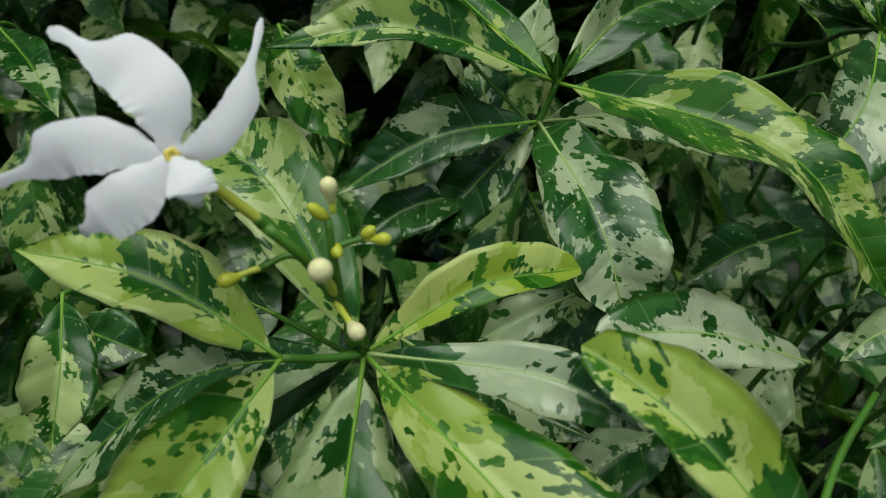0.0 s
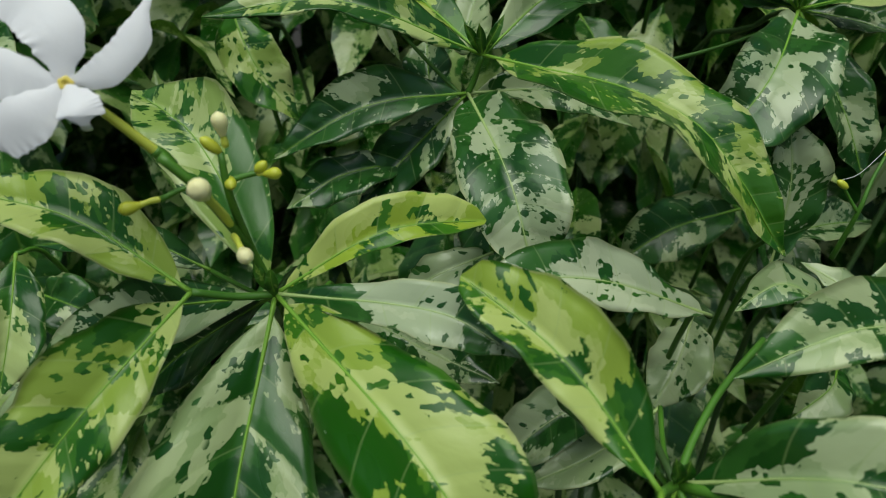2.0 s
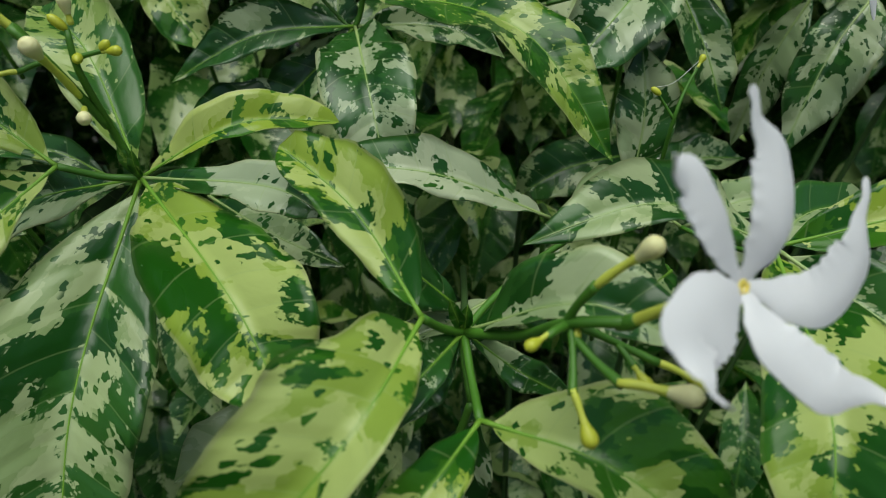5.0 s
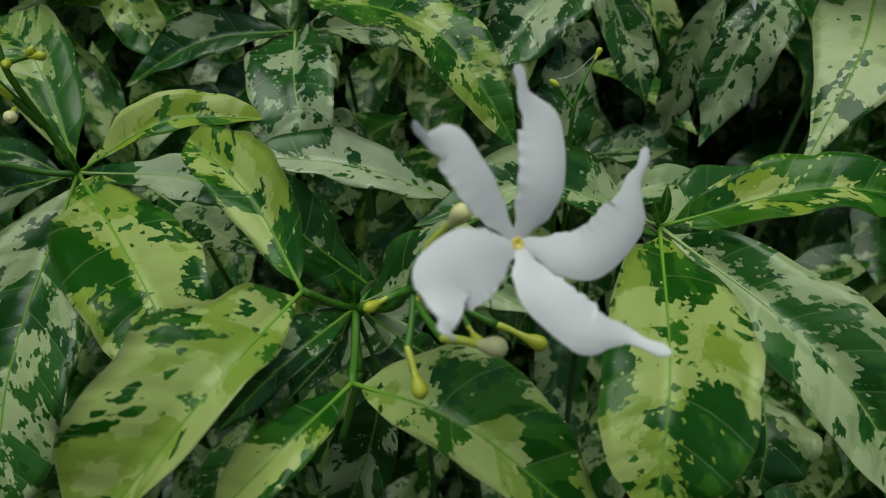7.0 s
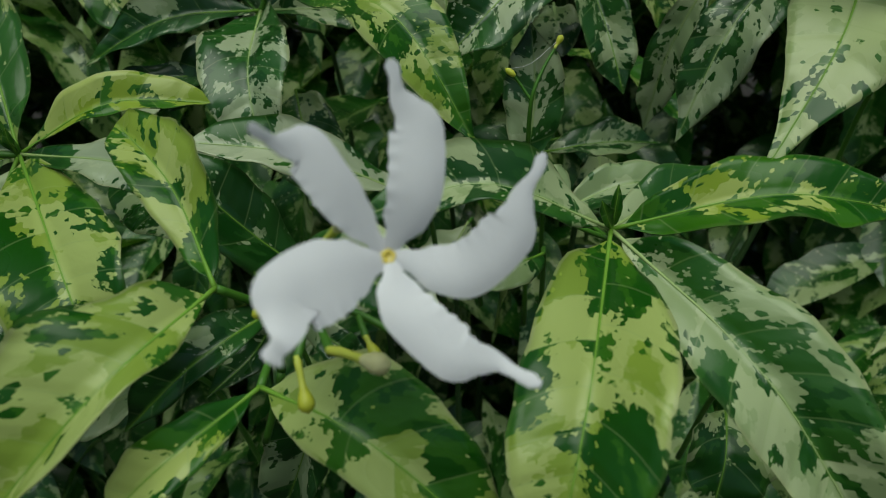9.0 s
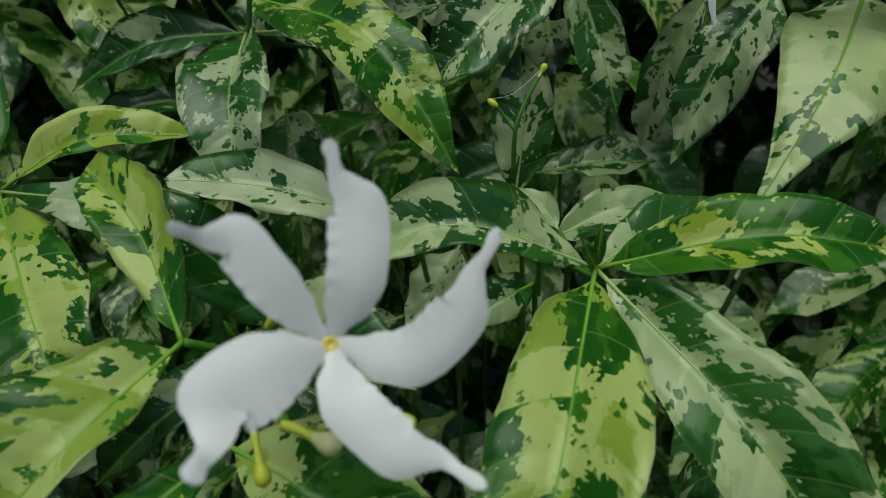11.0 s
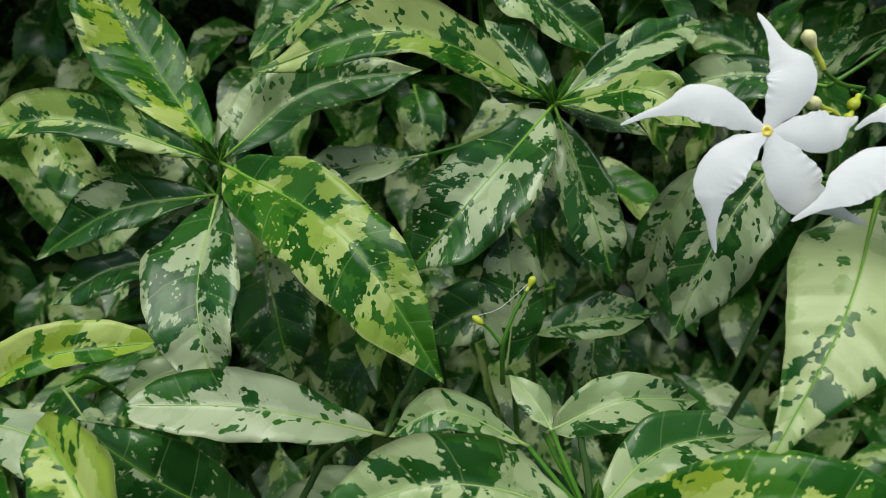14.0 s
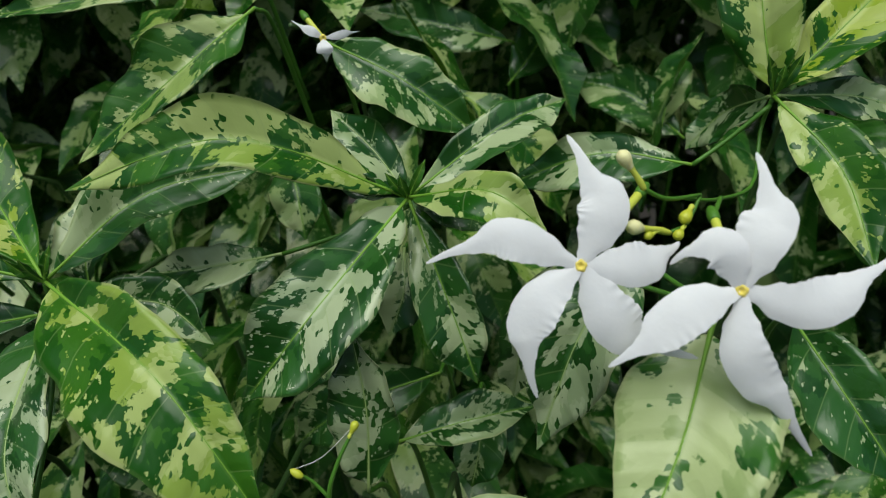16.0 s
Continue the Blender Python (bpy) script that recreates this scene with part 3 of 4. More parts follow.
part("stem", tube([(0.0969, 0.1450, 0.8994), (0.0969, 0.1770, 0.8914), (0.0969, 0.2550, 0.8444), (0.1012, 0.2713, 0.5846), (0.1054, 0.2776, 0.2698), (0.1091, 0.3345, 0.0000)], [0.0010, 0.0010, 0.0013, 0.0020, 0.0032, 0.005], 8, 20), OLD_STEM, shoot, "dark green stem turning woody below")
stalk(shoot, [(0.0969, 0.1450, 0.8994), (0.0979, 0.1600, 0.8914), (0.0999, 0.1900, 0.8394)], [0.0008, 0.0009, 0.0012], "petiole")
leaf(shoot, (0.0969, 0.1450, 0.8994), (0.0650, 0.1346, 0.9149), (0.0342, 0.1269, 0.9200), (0.3974, -0.5017, 0.7683), 0.0107, 0.0096, 32, 0.74, 0.25, 1.22, 0.55)

shoot = thing("jasmine_shoot", "leafy shoot with large spreading marbled leaves", "shrub shoot", "shoots of the shrub")
shoots["F"] = shoot
part("stem", tube([(0.1518, 0.1170, 0.9030), (0.1518, 0.1490, 0.8950), (0.1518, 0.2270, 0.8480), (0.1426, 0.2522, 0.5869), (0.1334, 0.2673, 0.2709), (0.1255, 0.3317, 0.0000)], [0.0010, 0.0010, 0.0013, 0.0020, 0.0032, 0.005], 8, 20), OLD_STEM, shoot, "dark green stem turning woody below")
leaf(shoot, (0.1518, 0.1170, 0.9030), (0.1191, 0.1110, 0.9162), (0.0854, 0.1035, 0.9074), (0.1722, -0.5866, 0.7913), 0.0090, 0.0113, 32, 0.68, 0.25, 0.96, 0.22)
stalk(shoot, [(0.1518, 0.1180, 0.9000), (0.1444, 0.1335, 0.8971), (0.1370, 0.1459, 0.8972)], [0.0008, 0.0007, 0.0008], "petiole")
leaf(shoot, (0.1370, 0.1459, 0.8972), (0.1150, 0.1434, 0.9102), (0.0998, 0.1378, 0.9049), (0.2811, -0.5375, 0.7950), 0.0068, 0.0058, 33, 0.85, 0.10, 0.96, 0.18)
stalk(shoot, [(0.1518, 0.1180, 0.9000), (0.1466, 0.1388, 0.8950), (0.1415, 0.1565, 0.8930)], [0.0008, 0.0007, 0.0008], "petiole")
leaf(shoot, (0.1415, 0.1565, 0.8930), (0.1630, 0.1636, 0.9006), (0.1875, 0.1710, 0.8965), (0.1004, -0.5236, 0.8460), 0.0085, 0.0120, 38, 0.75, 0.00, 0.96, 0.18)
stalk(shoot, [(0.1518, 0.1180, 0.9000), (0.1476, 0.1363, 0.8976), (0.1435, 0.1517, 0.8982)], [0.0008, 0.0007, 0.0008], "petiole")
leaf(shoot, (0.1435, 0.1517, 0.8982), (0.1386, 0.1586, 0.9029), (0.1309, 0.1668, 0.9061), (-0.0804, -0.5146, 0.8537), 0.0054, 0.0044, 34, 0.80, 0.00, 0.96, 0.18)
leaf(shoot, (0.1518, 0.1170, 0.9030), (0.1707, 0.1378, 0.9060), (0.1986, 0.1457, 0.9067), (0.1618, -0.3838, 0.9091), 0.0082, 0.0090, 35, 0.65, 0.00, 0.96, 0.18)
leaf(shoot, (0.1518, 0.1170, 0.9030), (0.1887, 0.1128, 0.9154), (0.2206, 0.1131, 0.9121), (-0.1397, -0.5891, 0.7959), 0.0109, 0.0121, 33, 0.48, 0.95, 0.96, 0.00)
leaf(shoot, (0.1518, 0.1170, 0.9030), (0.1430, 0.0628, 0.8898), (0.1375, 0.0437, 0.8648), (-0.1289, -0.4381, 0.8896), 0.0182, 0.0155, 35, 0.60, 0.75, 0.96, 0.00)
leaf(shoot, (0.1518, 0.1170, 0.9030), (0.1816, 0.0803, 0.8856), (0.2071, 0.0639, 0.8497), (-0.1343, -0.7678, 0.6264), 0.0159, 0.0137, 34, 0.72, 0.25, 0.96, 0.25)
stalk(shoot, [(0.1293, 0.1811, 0.8970), (0.1313, 0.2011, 0.8770), (0.1333, 0.2311, 0.8070)], [0.0008, 0.0010, 0.0013], "petiole")
leaf(shoot, (0.1293, 0.1811, 0.8970), (0.1316, 0.1833, 0.9242), (0.1291, 0.1888, 0.9479), (0.0031, -0.9888, 0.1492), 0.0116, 0.0110, 33, 0.64, 0.00, 0.96, 0.25)
stalk(shoot, [(0.1360, 0.1987, 0.9003), (0.1380, 0.2187, 0.8803), (0.1400, 0.2487, 0.8103)], [0.0008, 0.0010, 0.0013], "petiole")
leaf(shoot, (0.1360, 0.1987, 0.9003), (0.1582, 0.2053, 0.9030), (0.1819, 0.2152, 0.9011), (0.1894, -0.5613, 0.8057), 0.0092, 0.0087, 35, 0.55, 0.00, 0.96, 0.18)

shoot = thing("jasmine_shoot", "shoot with a large pale hanging leaf beside white flowers", "shrub shoot", "shoots of the shrub")
shoots["G"] = shoot
part("stem", tube([(0.2219, 0.1661, 0.9672), (0.2399, 0.1981, 0.9592), (0.2669, 0.2761, 0.9122), (0.1956, 0.2858, 0.6287), (0.1692, 0.2855, 0.2902), (0.1466, 0.3366, 0.0000)], [0.0010, 0.0010, 0.0013, 0.0020, 0.0032, 0.005], 8, 20), OLD_STEM, shoot, "dark green stem turning woody below")
stalk(shoot, [(0.2219, 0.1671, 0.9642), (0.2199, 0.1651, 0.9632), (0.2179, 0.1601, 0.9652)], [0.0008, 0.0007, 0.0008], "petiole")
leaf(shoot, (0.2179, 0.1601, 0.9652), (0.2041, 0.1355, 0.9444), (0.1818, 0.1124, 0.9129), (-0.2311, -0.6341, 0.7379), 0.0182, 0.0141, 14, 0.84, 0.50, 0.55, 0.20)
stalk(shoot, [(0.2219, 0.1671, 0.9642), (0.2156, 0.1856, 0.9626), (0.2092, 0.2010, 0.9640)], [0.0008, 0.0007, 0.0008], "petiole")
leaf(shoot, (0.2092, 0.2010, 0.9640), (0.1929, 0.1916, 0.9426), (0.1801, 0.1839, 0.9094), (-0.3754, -0.8083, 0.4536), 0.0166, 0.0109, 37, 0.64, 0.00, 0.8, 0.28)
stalk(shoot, [(0.2219, 0.1671, 0.9642), (0.2055, 0.1858, 0.9625), (0.1890, 0.2015, 0.9638)], [0.0008, 0.0007, 0.0008], "petiole")
leaf(shoot, (0.1890, 0.2015, 0.9638), (0.1785, 0.2047, 0.9374), (0.1742, 0.2132, 0.9064), (-0.5329, -0.8455, -0.0349), 0.0103, 0.0078, 36, 0.66, 0.00, 0.96, 0.20)
stalk(shoot, [(0.2591, 0.2122, 0.9351), (0.2611, 0.2322, 0.9151), (0.2631, 0.2622, 0.8451)], [0.0008, 0.0010, 0.0013], "petiole")
leaf(shoot, (0.2591, 0.2122, 0.9351), (0.2689, 0.1925, 0.9192), (0.2809, 0.1765, 0.8998), (-0.1860, -0.7460, 0.6395), 0.0115, 0.0161, 38, 0.30, 0.00, 0.96, 0.18)

shoot = thing("jasmine_shoot", "leafy shoot with long arching marbled leaves", "shrub shoot", "shoots of the shrub")
shoots["H"] = shoot
part("stem", tube([(0.1436, 0.2260, 0.9742), (0.1436, 0.2580, 0.9662), (0.1436, 0.3360, 0.9192), (0.1364, 0.3268, 0.6332), (0.1292, 0.3076, 0.2923), (0.1231, 0.3426, 0.0000)], [0.0010, 0.0010, 0.0013, 0.0020, 0.0032, 0.005], 8, 20), OLD_STEM, shoot, "dark green stem turning woody below")
leaf(shoot, (0.1436, 0.2260, 0.9742), (0.1564, 0.2069, 0.9435), (0.1633, 0.1988, 0.9225), (0.0120, -0.8828, 0.4696), 0.0096, 0.0113, 37, 0.58, 0.00, 0.96, 0.18)
leaf(shoot, (0.1436, 0.2260, 0.9742), (0.1207, 0.1885, 0.9565), (0.0997, 0.1764, 0.9342), (0.0941, -0.6738, 0.7329), 0.0188, 0.0137, 38, 0.50, 0.00, 0.96, 0.35)
stalk(shoot, [(0.1436, 0.2270, 0.9712), (0.1218, 0.2275, 0.9626), (0.1001, 0.2251, 0.9570)], [0.0008, 0.0007, 0.0008], "petiole")
leaf(shoot, (0.1001, 0.2251, 0.9570), (0.0758, 0.2255, 0.9533), (0.0438, 0.2305, 0.9482), (-0.1780, -0.6436, 0.7444), 0.0131, 0.0074, 31, 0.60, 0.00, 0.96, 0.18)
leaf(shoot, (0.1436, 0.2260, 0.9742), (0.0988, 0.2071, 1.0007), (0.0521, 0.1973, 0.9912), (0.3369, -0.7026, 0.6268), 0.0125, 0.0113, 30, 0.63, 0.60, 0.96, 0.00)
leaf(shoot, (0.1436, 0.2260, 0.9742), (0.1333, 0.2322, 0.9881), (0.1196, 0.2385, 1.0007), (0.2296, -0.7834, 0.5776), 0.0114, 0.0072, 36, 0.60, 0.00, 0.96, 0.18)
leaf(shoot, (0.1436, 0.2260, 0.9742), (0.1299, 0.2321, 0.9782), (0.1138, 0.2354, 0.9851), (0.0527, -0.6832, 0.7283), 0.0082, 0.0049, 30, 0.40, 0.00, 0.96, 0.18)
leaf(shoot, (0.1436, 0.2260, 0.9742), (0.1743, 0.2416, 0.9918), (0.1960, 0.2557, 0.9961), (0.1033, -0.7019, 0.7047), 0.0068, 0.0114, 33, 0.55, 0.00, 0.96, 0.18)
leaf(shoot, (0.1436, 0.2260, 0.9742), (0.1687, 0.2031, 0.9833), (0.1847, 0.1968, 0.9734), (-0.3546, -0.5178, 0.7785), 0.0063, 0.0118, 27, 0.70, 0.50, 0.96, 0.00)
leaf(shoot, (0.1436, 0.2260, 0.9742), (0.1602, 0.2189, 0.9713), (0.1729, 0.2127, 0.9669), (-0.1024, -0.6381, 0.7631), 0.0044, 0.0074, 31, 0.50, 0.00, 0.96, 0.18)

shoot = thing("jasmine_shoot", "shaded shoot with small marbled leaves", "shrub shoot", "shoots of the shrub")
shoots["I"] = shoot
part("stem", tube([(-0.0578, 0.2522, 0.9742), (-0.0578, 0.2842, 0.9662), (-0.0578, 0.3622, 0.9192), (-0.0156, 0.3447, 0.6332), (0.0265, 0.3173, 0.2923), (0.0627, 0.3452, 0.0000)], [0.0010, 0.0010, 0.0013, 0.0020, 0.0032, 0.005], 8, 20), OLD_STEM, shoot, "dark green stem turning woody below")
stalk(shoot, [(-0.0578, 0.2422, 0.9742), (-0.0568, 0.2572, 0.9662), (-0.0548, 0.2872, 0.9142)], [0.0008, 0.0009, 0.0012], "petiole")
leaf(shoot, (-0.0578, 0.2422, 0.9742), (-0.0488, 0.2340, 0.9548), (-0.0329, 0.2302, 0.9336), (0.3019, -0.8481, 0.4354), 0.0110, 0.0129, 32, 0.60, 0.50, 0.96, 0.00)
stalk(shoot, [(-0.1604, 0.2466, 0.9749), (-0.1594, 0.2616, 0.9669), (-0.1574, 0.2916, 0.9149)], [0.0008, 0.0009, 0.0012], "petiole")
leaf(shoot, (-0.1604, 0.2466, 0.9749), (-0.1316, 0.2145, 0.9655), (-0.1113, 0.1886, 0.9544), (0.0553, -0.2906, 0.9552), 0.0072, 0.0092, 37, 0.55, 0.00, 0.96, 0.18)
stalk(shoot, [(-0.1193, 0.1808, 0.9006), (-0.1183, 0.1958, 0.8926), (-0.1163, 0.2258, 0.8406)], [0.0008, 0.0009, 0.0012], "petiole")
leaf(shoot, (-0.1193, 0.1808, 0.9006), (-0.1158, 0.1638, 0.8822), (-0.1166, 0.1510, 0.8630), (0.3985, -0.7045, 0.5872), 0.0122, 0.0109, 35, 0.45, 0.40, 0.96, 0.00)
stalk(shoot, [(0.0847, 0.1924, 0.8402), (0.0857, 0.2074, 0.8322), (0.0877, 0.2374, 0.7802)], [0.0008, 0.0009, 0.0012], "petiole")
leaf(shoot, (0.0847, 0.1924, 0.8402), (0.0621, 0.1812, 0.8342), (0.0402, 0.1718, 0.8197), (-0.1279, -0.5480, 0.8266), 0.0155, 0.0126, 33, 0.60, 0.00, 0.96, 0.18)
stalk(shoot, [(0.1094, 0.1865, 0.8758), (0.1104, 0.2015, 0.8678), (0.1124, 0.2315, 0.8158)], [0.0008, 0.0009, 0.0012], "petiole")
leaf(shoot, (0.1094, 0.1865, 0.8758), (0.1022, 0.1743, 0.8651), (0.0918, 0.1646, 0.8513), (-0.2691, -0.6127, 0.7431), 0.0124, 0.0099, 31, 0.68, 0.00, 0.96, 0.18)
stalk(shoot, [(0.1462, 0.2455, 0.8943), (0.1472, 0.2605, 0.8863), (0.1492, 0.2905, 0.8343)], [0.0008, 0.0009, 0.0012], "petiole")
leaf(shoot, (0.1462, 0.2455, 0.8943), (0.1144, 0.2324, 0.8904), (0.0904, 0.2261, 0.8767), (0.08, -0.74, 0.66), 0.0138, 0.0138, 30, 0.50, 0.10, 0.96, 0.12)
stalk(shoot, [(0.1381, 0.2407, 0.9504), (0.1391, 0.2557, 0.9424), (0.1411, 0.2857, 0.8904)], [0.0008, 0.0009, 0.0012], "petiole")
leaf(shoot, (0.1381, 0.2407, 0.9504), (0.1389, 0.2255, 0.9411), (0.1335, 0.2187, 0.9278), (0.08, -0.74, 0.66), 0.0098, 0.0098, 30, 0.62, 0.10, 0.96, 0.12)
stalk(shoot, [(0.1615, 0.2382, 0.8897), (0.1625, 0.2532, 0.8817), (0.1645, 0.2832, 0.8297)], [0.0008, 0.0009, 0.0012], "petiole")
leaf(shoot, (0.1615, 0.2382, 0.8897), (0.1613, 0.2223, 0.8793), (0.1578, 0.2152, 0.8648), (0.08, -0.74, 0.66), 0.0107, 0.0107, 30, 0.62, 0.20, 0.96, 0.12)
stalk(shoot, [(0.0320, 0.2275, 0.9162), (0.0330, 0.2425, 0.9082), (0.0350, 0.2725, 0.8562)], [0.0008, 0.0009, 0.0012], "petiole")
leaf(shoot, (0.0320, 0.2275, 0.9162), (0.0407, 0.2098, 0.8993), (0.0472, 0.1999, 0.8759), (0.08, -0.74, 0.66), 0.0163, 0.0163, 30, 0.50, 0.20, 0.96, 0.12)
stalk(shoot, [(0.0825, 0.3019, 0.9670), (0.0835, 0.3169, 0.9590), (0.0855, 0.3469, 0.9070)], [0.0008, 0.0009, 0.0012], "petiole")
leaf(shoot, (0.0825, 0.3019, 0.9670), (0.0883, 0.2863, 0.9556), (0.0909, 0.2789, 0.9387), (0.08, -0.74, 0.66), 0.0113, 0.0113, 30, 0.45, 0.20, 0.96, 0.12)
stalk(shoot, [(-0.1323, 0.2049, 0.8728), (-0.1313, 0.2199, 0.8648), (-0.1293, 0.2499, 0.8128)], [0.0008, 0.0009, 0.0012], "petiole")
leaf(shoot, (-0.1323, 0.2049, 0.8728), (-0.1157, 0.1948, 0.8741), (-0.1036, 0.1930, 0.8695), (0.08, -0.74, 0.66), 0.0109, 0.0109, 30, 0.45, 0.10, 0.96, 0.12)
stalk(shoot, [(0.1950, 0.1325, 0.8394), (0.1960, 0.1475, 0.8314), (0.1980, 0.1775, 0.7794)], [0.0008, 0.0009, 0.0012], "petiole")
leaf(shoot, (0.1950, 0.1325, 0.8394), (0.1924, 0.1177, 0.8311), (0.1891, 0.1108, 0.8160), (0.08, -0.74, 0.66), 0.0137, 0.0137, 30, 0.55, 0.30, 0.96, 0.12)
stalk(shoot, [(0.1361, 0.1453, 0.8826), (0.1371, 0.1603, 0.8746), (0.1391, 0.1903, 0.8226)], [0.0008, 0.0009, 0.0012], "petiole")
leaf(shoot, (0.1361, 0.1453, 0.8826), (0.1274, 0.1333, 0.8836), (0.1159, 0.1286, 0.8771), (0.08, -0.74, 0.66), 0.0074, 0.0074, 30, 0.55, 0.10, 0.96, 0.12)

shoot = thing("jasmine_shoot", "shaded shoot with dark marbled leaves and a faded flower", "shrub shoot", "shoots of the shrub")
shoots["J"] = shoot
part("stem", tube([(0.1030, 0.2658, 1.0248), (0.1030, 0.2978, 1.0168), (0.1030, 0.3758, 0.9698), (0.1057, 0.3541, 0.6661), (0.1085, 0.3223, 0.3074), (0.1109, 0.3466, 0.0000)], [0.0010, 0.0010, 0.0013, 0.0020, 0.0032, 0.005], 8, 20), OLD_STEM, shoot, "dark green stem turning woody below")
stalk(shoot, [(0.0931, 0.2609, 1.0315), (0.0941, 0.2759, 1.0235), (0.0961, 0.3059, 0.9715)], [0.0008, 0.0009, 0.0012], "petiole")
leaf(shoot, (0.0931, 0.2609, 1.0315), (0.0704, 0.2428, 1.0146), (0.0377, 0.2280, 0.9905), (0.1715, -0.6600, 0.7300), 0.0162, 0.0132, 37, 0.54, 0.45, 0.96, 0.05)
stalk(shoot, [(0.1129, 0.2707, 1.0181), (0.1139, 0.2857, 1.0101), (0.1159, 0.3157, 0.9581)], [0.0008, 0.0009, 0.0012], "petiole")
leaf(shoot, (0.1129, 0.2707, 1.0181), (0.1396, 0.2644, 1.0047), (0.1653, 0.2615, 0.9842), (0.2139, -0.8075, 0.5498), 0.0109, 0.0183, 33, 0.50, 0.15, 0.96, 0.18)
stalk(shoot, [(0.0820, 0.2897, 1.0468), (0.0830, 0.3047, 1.0388), (0.0850, 0.3347, 0.9868)], [0.0008, 0.0009, 0.0012], "petiole")
leaf(shoot, (0.0820, 0.2897, 1.0468), (0.0418, 0.2714, 1.0394), (-0.0080, 0.2643, 1.0347), (0.08, -0.74, 0.66), 0.0079, 0.0079, 30, 0.50, 0.40, 0.96, 0.12)

shoot = thing("jasmine_shoot", "flowering shoot with young yellow-green leaves and two white flowers", "shrub shoot", "shoots of the shrub")
shoots["K"] = shoot
part("stem", tube([(0.2564, 0.2395, 0.9966), (0.2744, 0.2715, 0.9886), (0.3014, 0.3495, 0.9416), (0.2216, 0.3360, 0.6478), (0.1868, 0.3126, 0.2990), (0.1569, 0.3439, 0.0000)], [0.0010, 0.0010, 0.0013, 0.0020, 0.0032, 0.005], 8, 20), OLD_STEM, shoot, "dark green stem turning woody below")
stalk(shoot, [(0.2564, 0.2405, 0.9936), (0.2452, 0.2413, 0.9834), (0.2340, 0.2391, 0.9761)], [0.0008, 0.0007, 0.0008], "petiole")
leaf(shoot, (0.2340, 0.2391, 0.9761), (0.2059, 0.2478, 0.9789), (0.1725, 0.2559, 0.9659), (-0.2986, -0.6905, 0.6588), 0.0158, 0.0072, 31, 0.45, 0.00, 0.96, 0.18)
leaf(shoot, (0.2564, 0.2395, 0.9966), (0.2531, 0.2490, 1.0253), (0.2562, 0.2656, 1.0547), (-0.2927, -0.8728, 0.3907), 0.0144, 0.0135, 37, 0.62, 0.60, 0.96, 0.00)
leaf(shoot, (0.2564, 0.2395, 0.9966), (0.2818, 0.2485, 1.0182), (0.3102, 0.2642, 1.0397), (-0.2418, -0.6805, 0.6917), 0.0096, 0.0148, 34, 0.72, 1.00, 0.96, 0.00)
leaf(shoot, (0.2564, 0.2395, 0.9966), (0.2672, 0.2140, 0.9807), (0.2685, 0.1914, 0.9603), (-0.3454, -0.6188, 0.7056), 0.0099, 0.0107, 32, 0.50, 0.60, 0.96, 0.00)
leaf(shoot, (0.2564, 0.2395, 0.9966), (0.2841, 0.2442, 0.9936), (0.3026, 0.2394, 0.9861), (0.1351, -0.7867, 0.6024), 0.0057, 0.0095, 28, 0.80, 0.00, 0.96, 0.18)
leaf(shoot, (0.2564, 0.2395, 0.9966), (0.2511, 0.2651, 0.9860), (0.2403, 0.2708, 0.9718), (-0.9229, -0.2299, 0.3090), 0.0142, 0.0081, 25, 0.60, 0.00, 0.96, 0.18)

shoot = thing("jasmine_shoot", "shaded shoot with small marbled leaves deep in the shrub", "shrub shoot", "shoots of the shrub")
shoots["L"] = shoot
part("stem", tube([(0.2597, 0.3426, 0.9559), (0.2597, 0.3746, 0.9479), (0.2597, 0.4526, 0.9009), (0.2241, 0.4067, 0.6213), (0.1885, 0.3508, 0.2868), (0.1579, 0.3543, 0.0000)], [0.0010, 0.0010, 0.0013, 0.0020, 0.0032, 0.005], 8, 20), OLD_STEM, shoot, "dark green stem turning woody below")
stalk(shoot, [(0.2597, 0.3426, 0.9559), (0.2607, 0.3576, 0.9479), (0.2627, 0.3876, 0.8959)], [0.0008, 0.0009, 0.0012], "petiole")
leaf(shoot, (0.2597, 0.3426, 0.9559), (0.2381, 0.3562, 0.9739), (0.2086, 0.3714, 0.9822), (-0.1186, -0.7771, 0.6181), 0.0203, 0.0124, 36, 0.50, 0.20, 0.96, 0.18)
stalk(shoot, [(0.2493, 0.3441, 0.9615), (0.2503, 0.3591, 0.9535), (0.2523, 0.3891, 0.9015)], [0.0008, 0.0009, 0.0012], "petiole")
leaf(shoot, (0.2493, 0.3441, 0.9615), (0.2548, 0.3547, 0.9764), (0.2629, 0.3699, 0.9915), (-0.1679, -0.7082, 0.6857), 0.0098, 0.0106, 31, 0.50, 0.20, 0.96, 0.18)
stalk(shoot, [(0.1825, 0.3770, 1.0005), (0.1835, 0.3920, 0.9925), (0.1855, 0.4220, 0.9405)], [0.0008, 0.0009, 0.0012], "petiole")
leaf(shoot, (0.1825, 0.3770, 1.0005), (0.1465, 0.3740, 1.0114), (0.1041, 0.3787, 1.0219), (0.1323, -0.8224, 0.5533), 0.0175, 0.0104, 33, 0.50, 0.00, 0.96, 0.18)
stalk(shoot, [(0.1788, 0.3680, 0.9813), (0.1798, 0.3830, 0.9733), (0.1818, 0.4130, 0.9213)], [0.0008, 0.0009, 0.0012], "petiole")
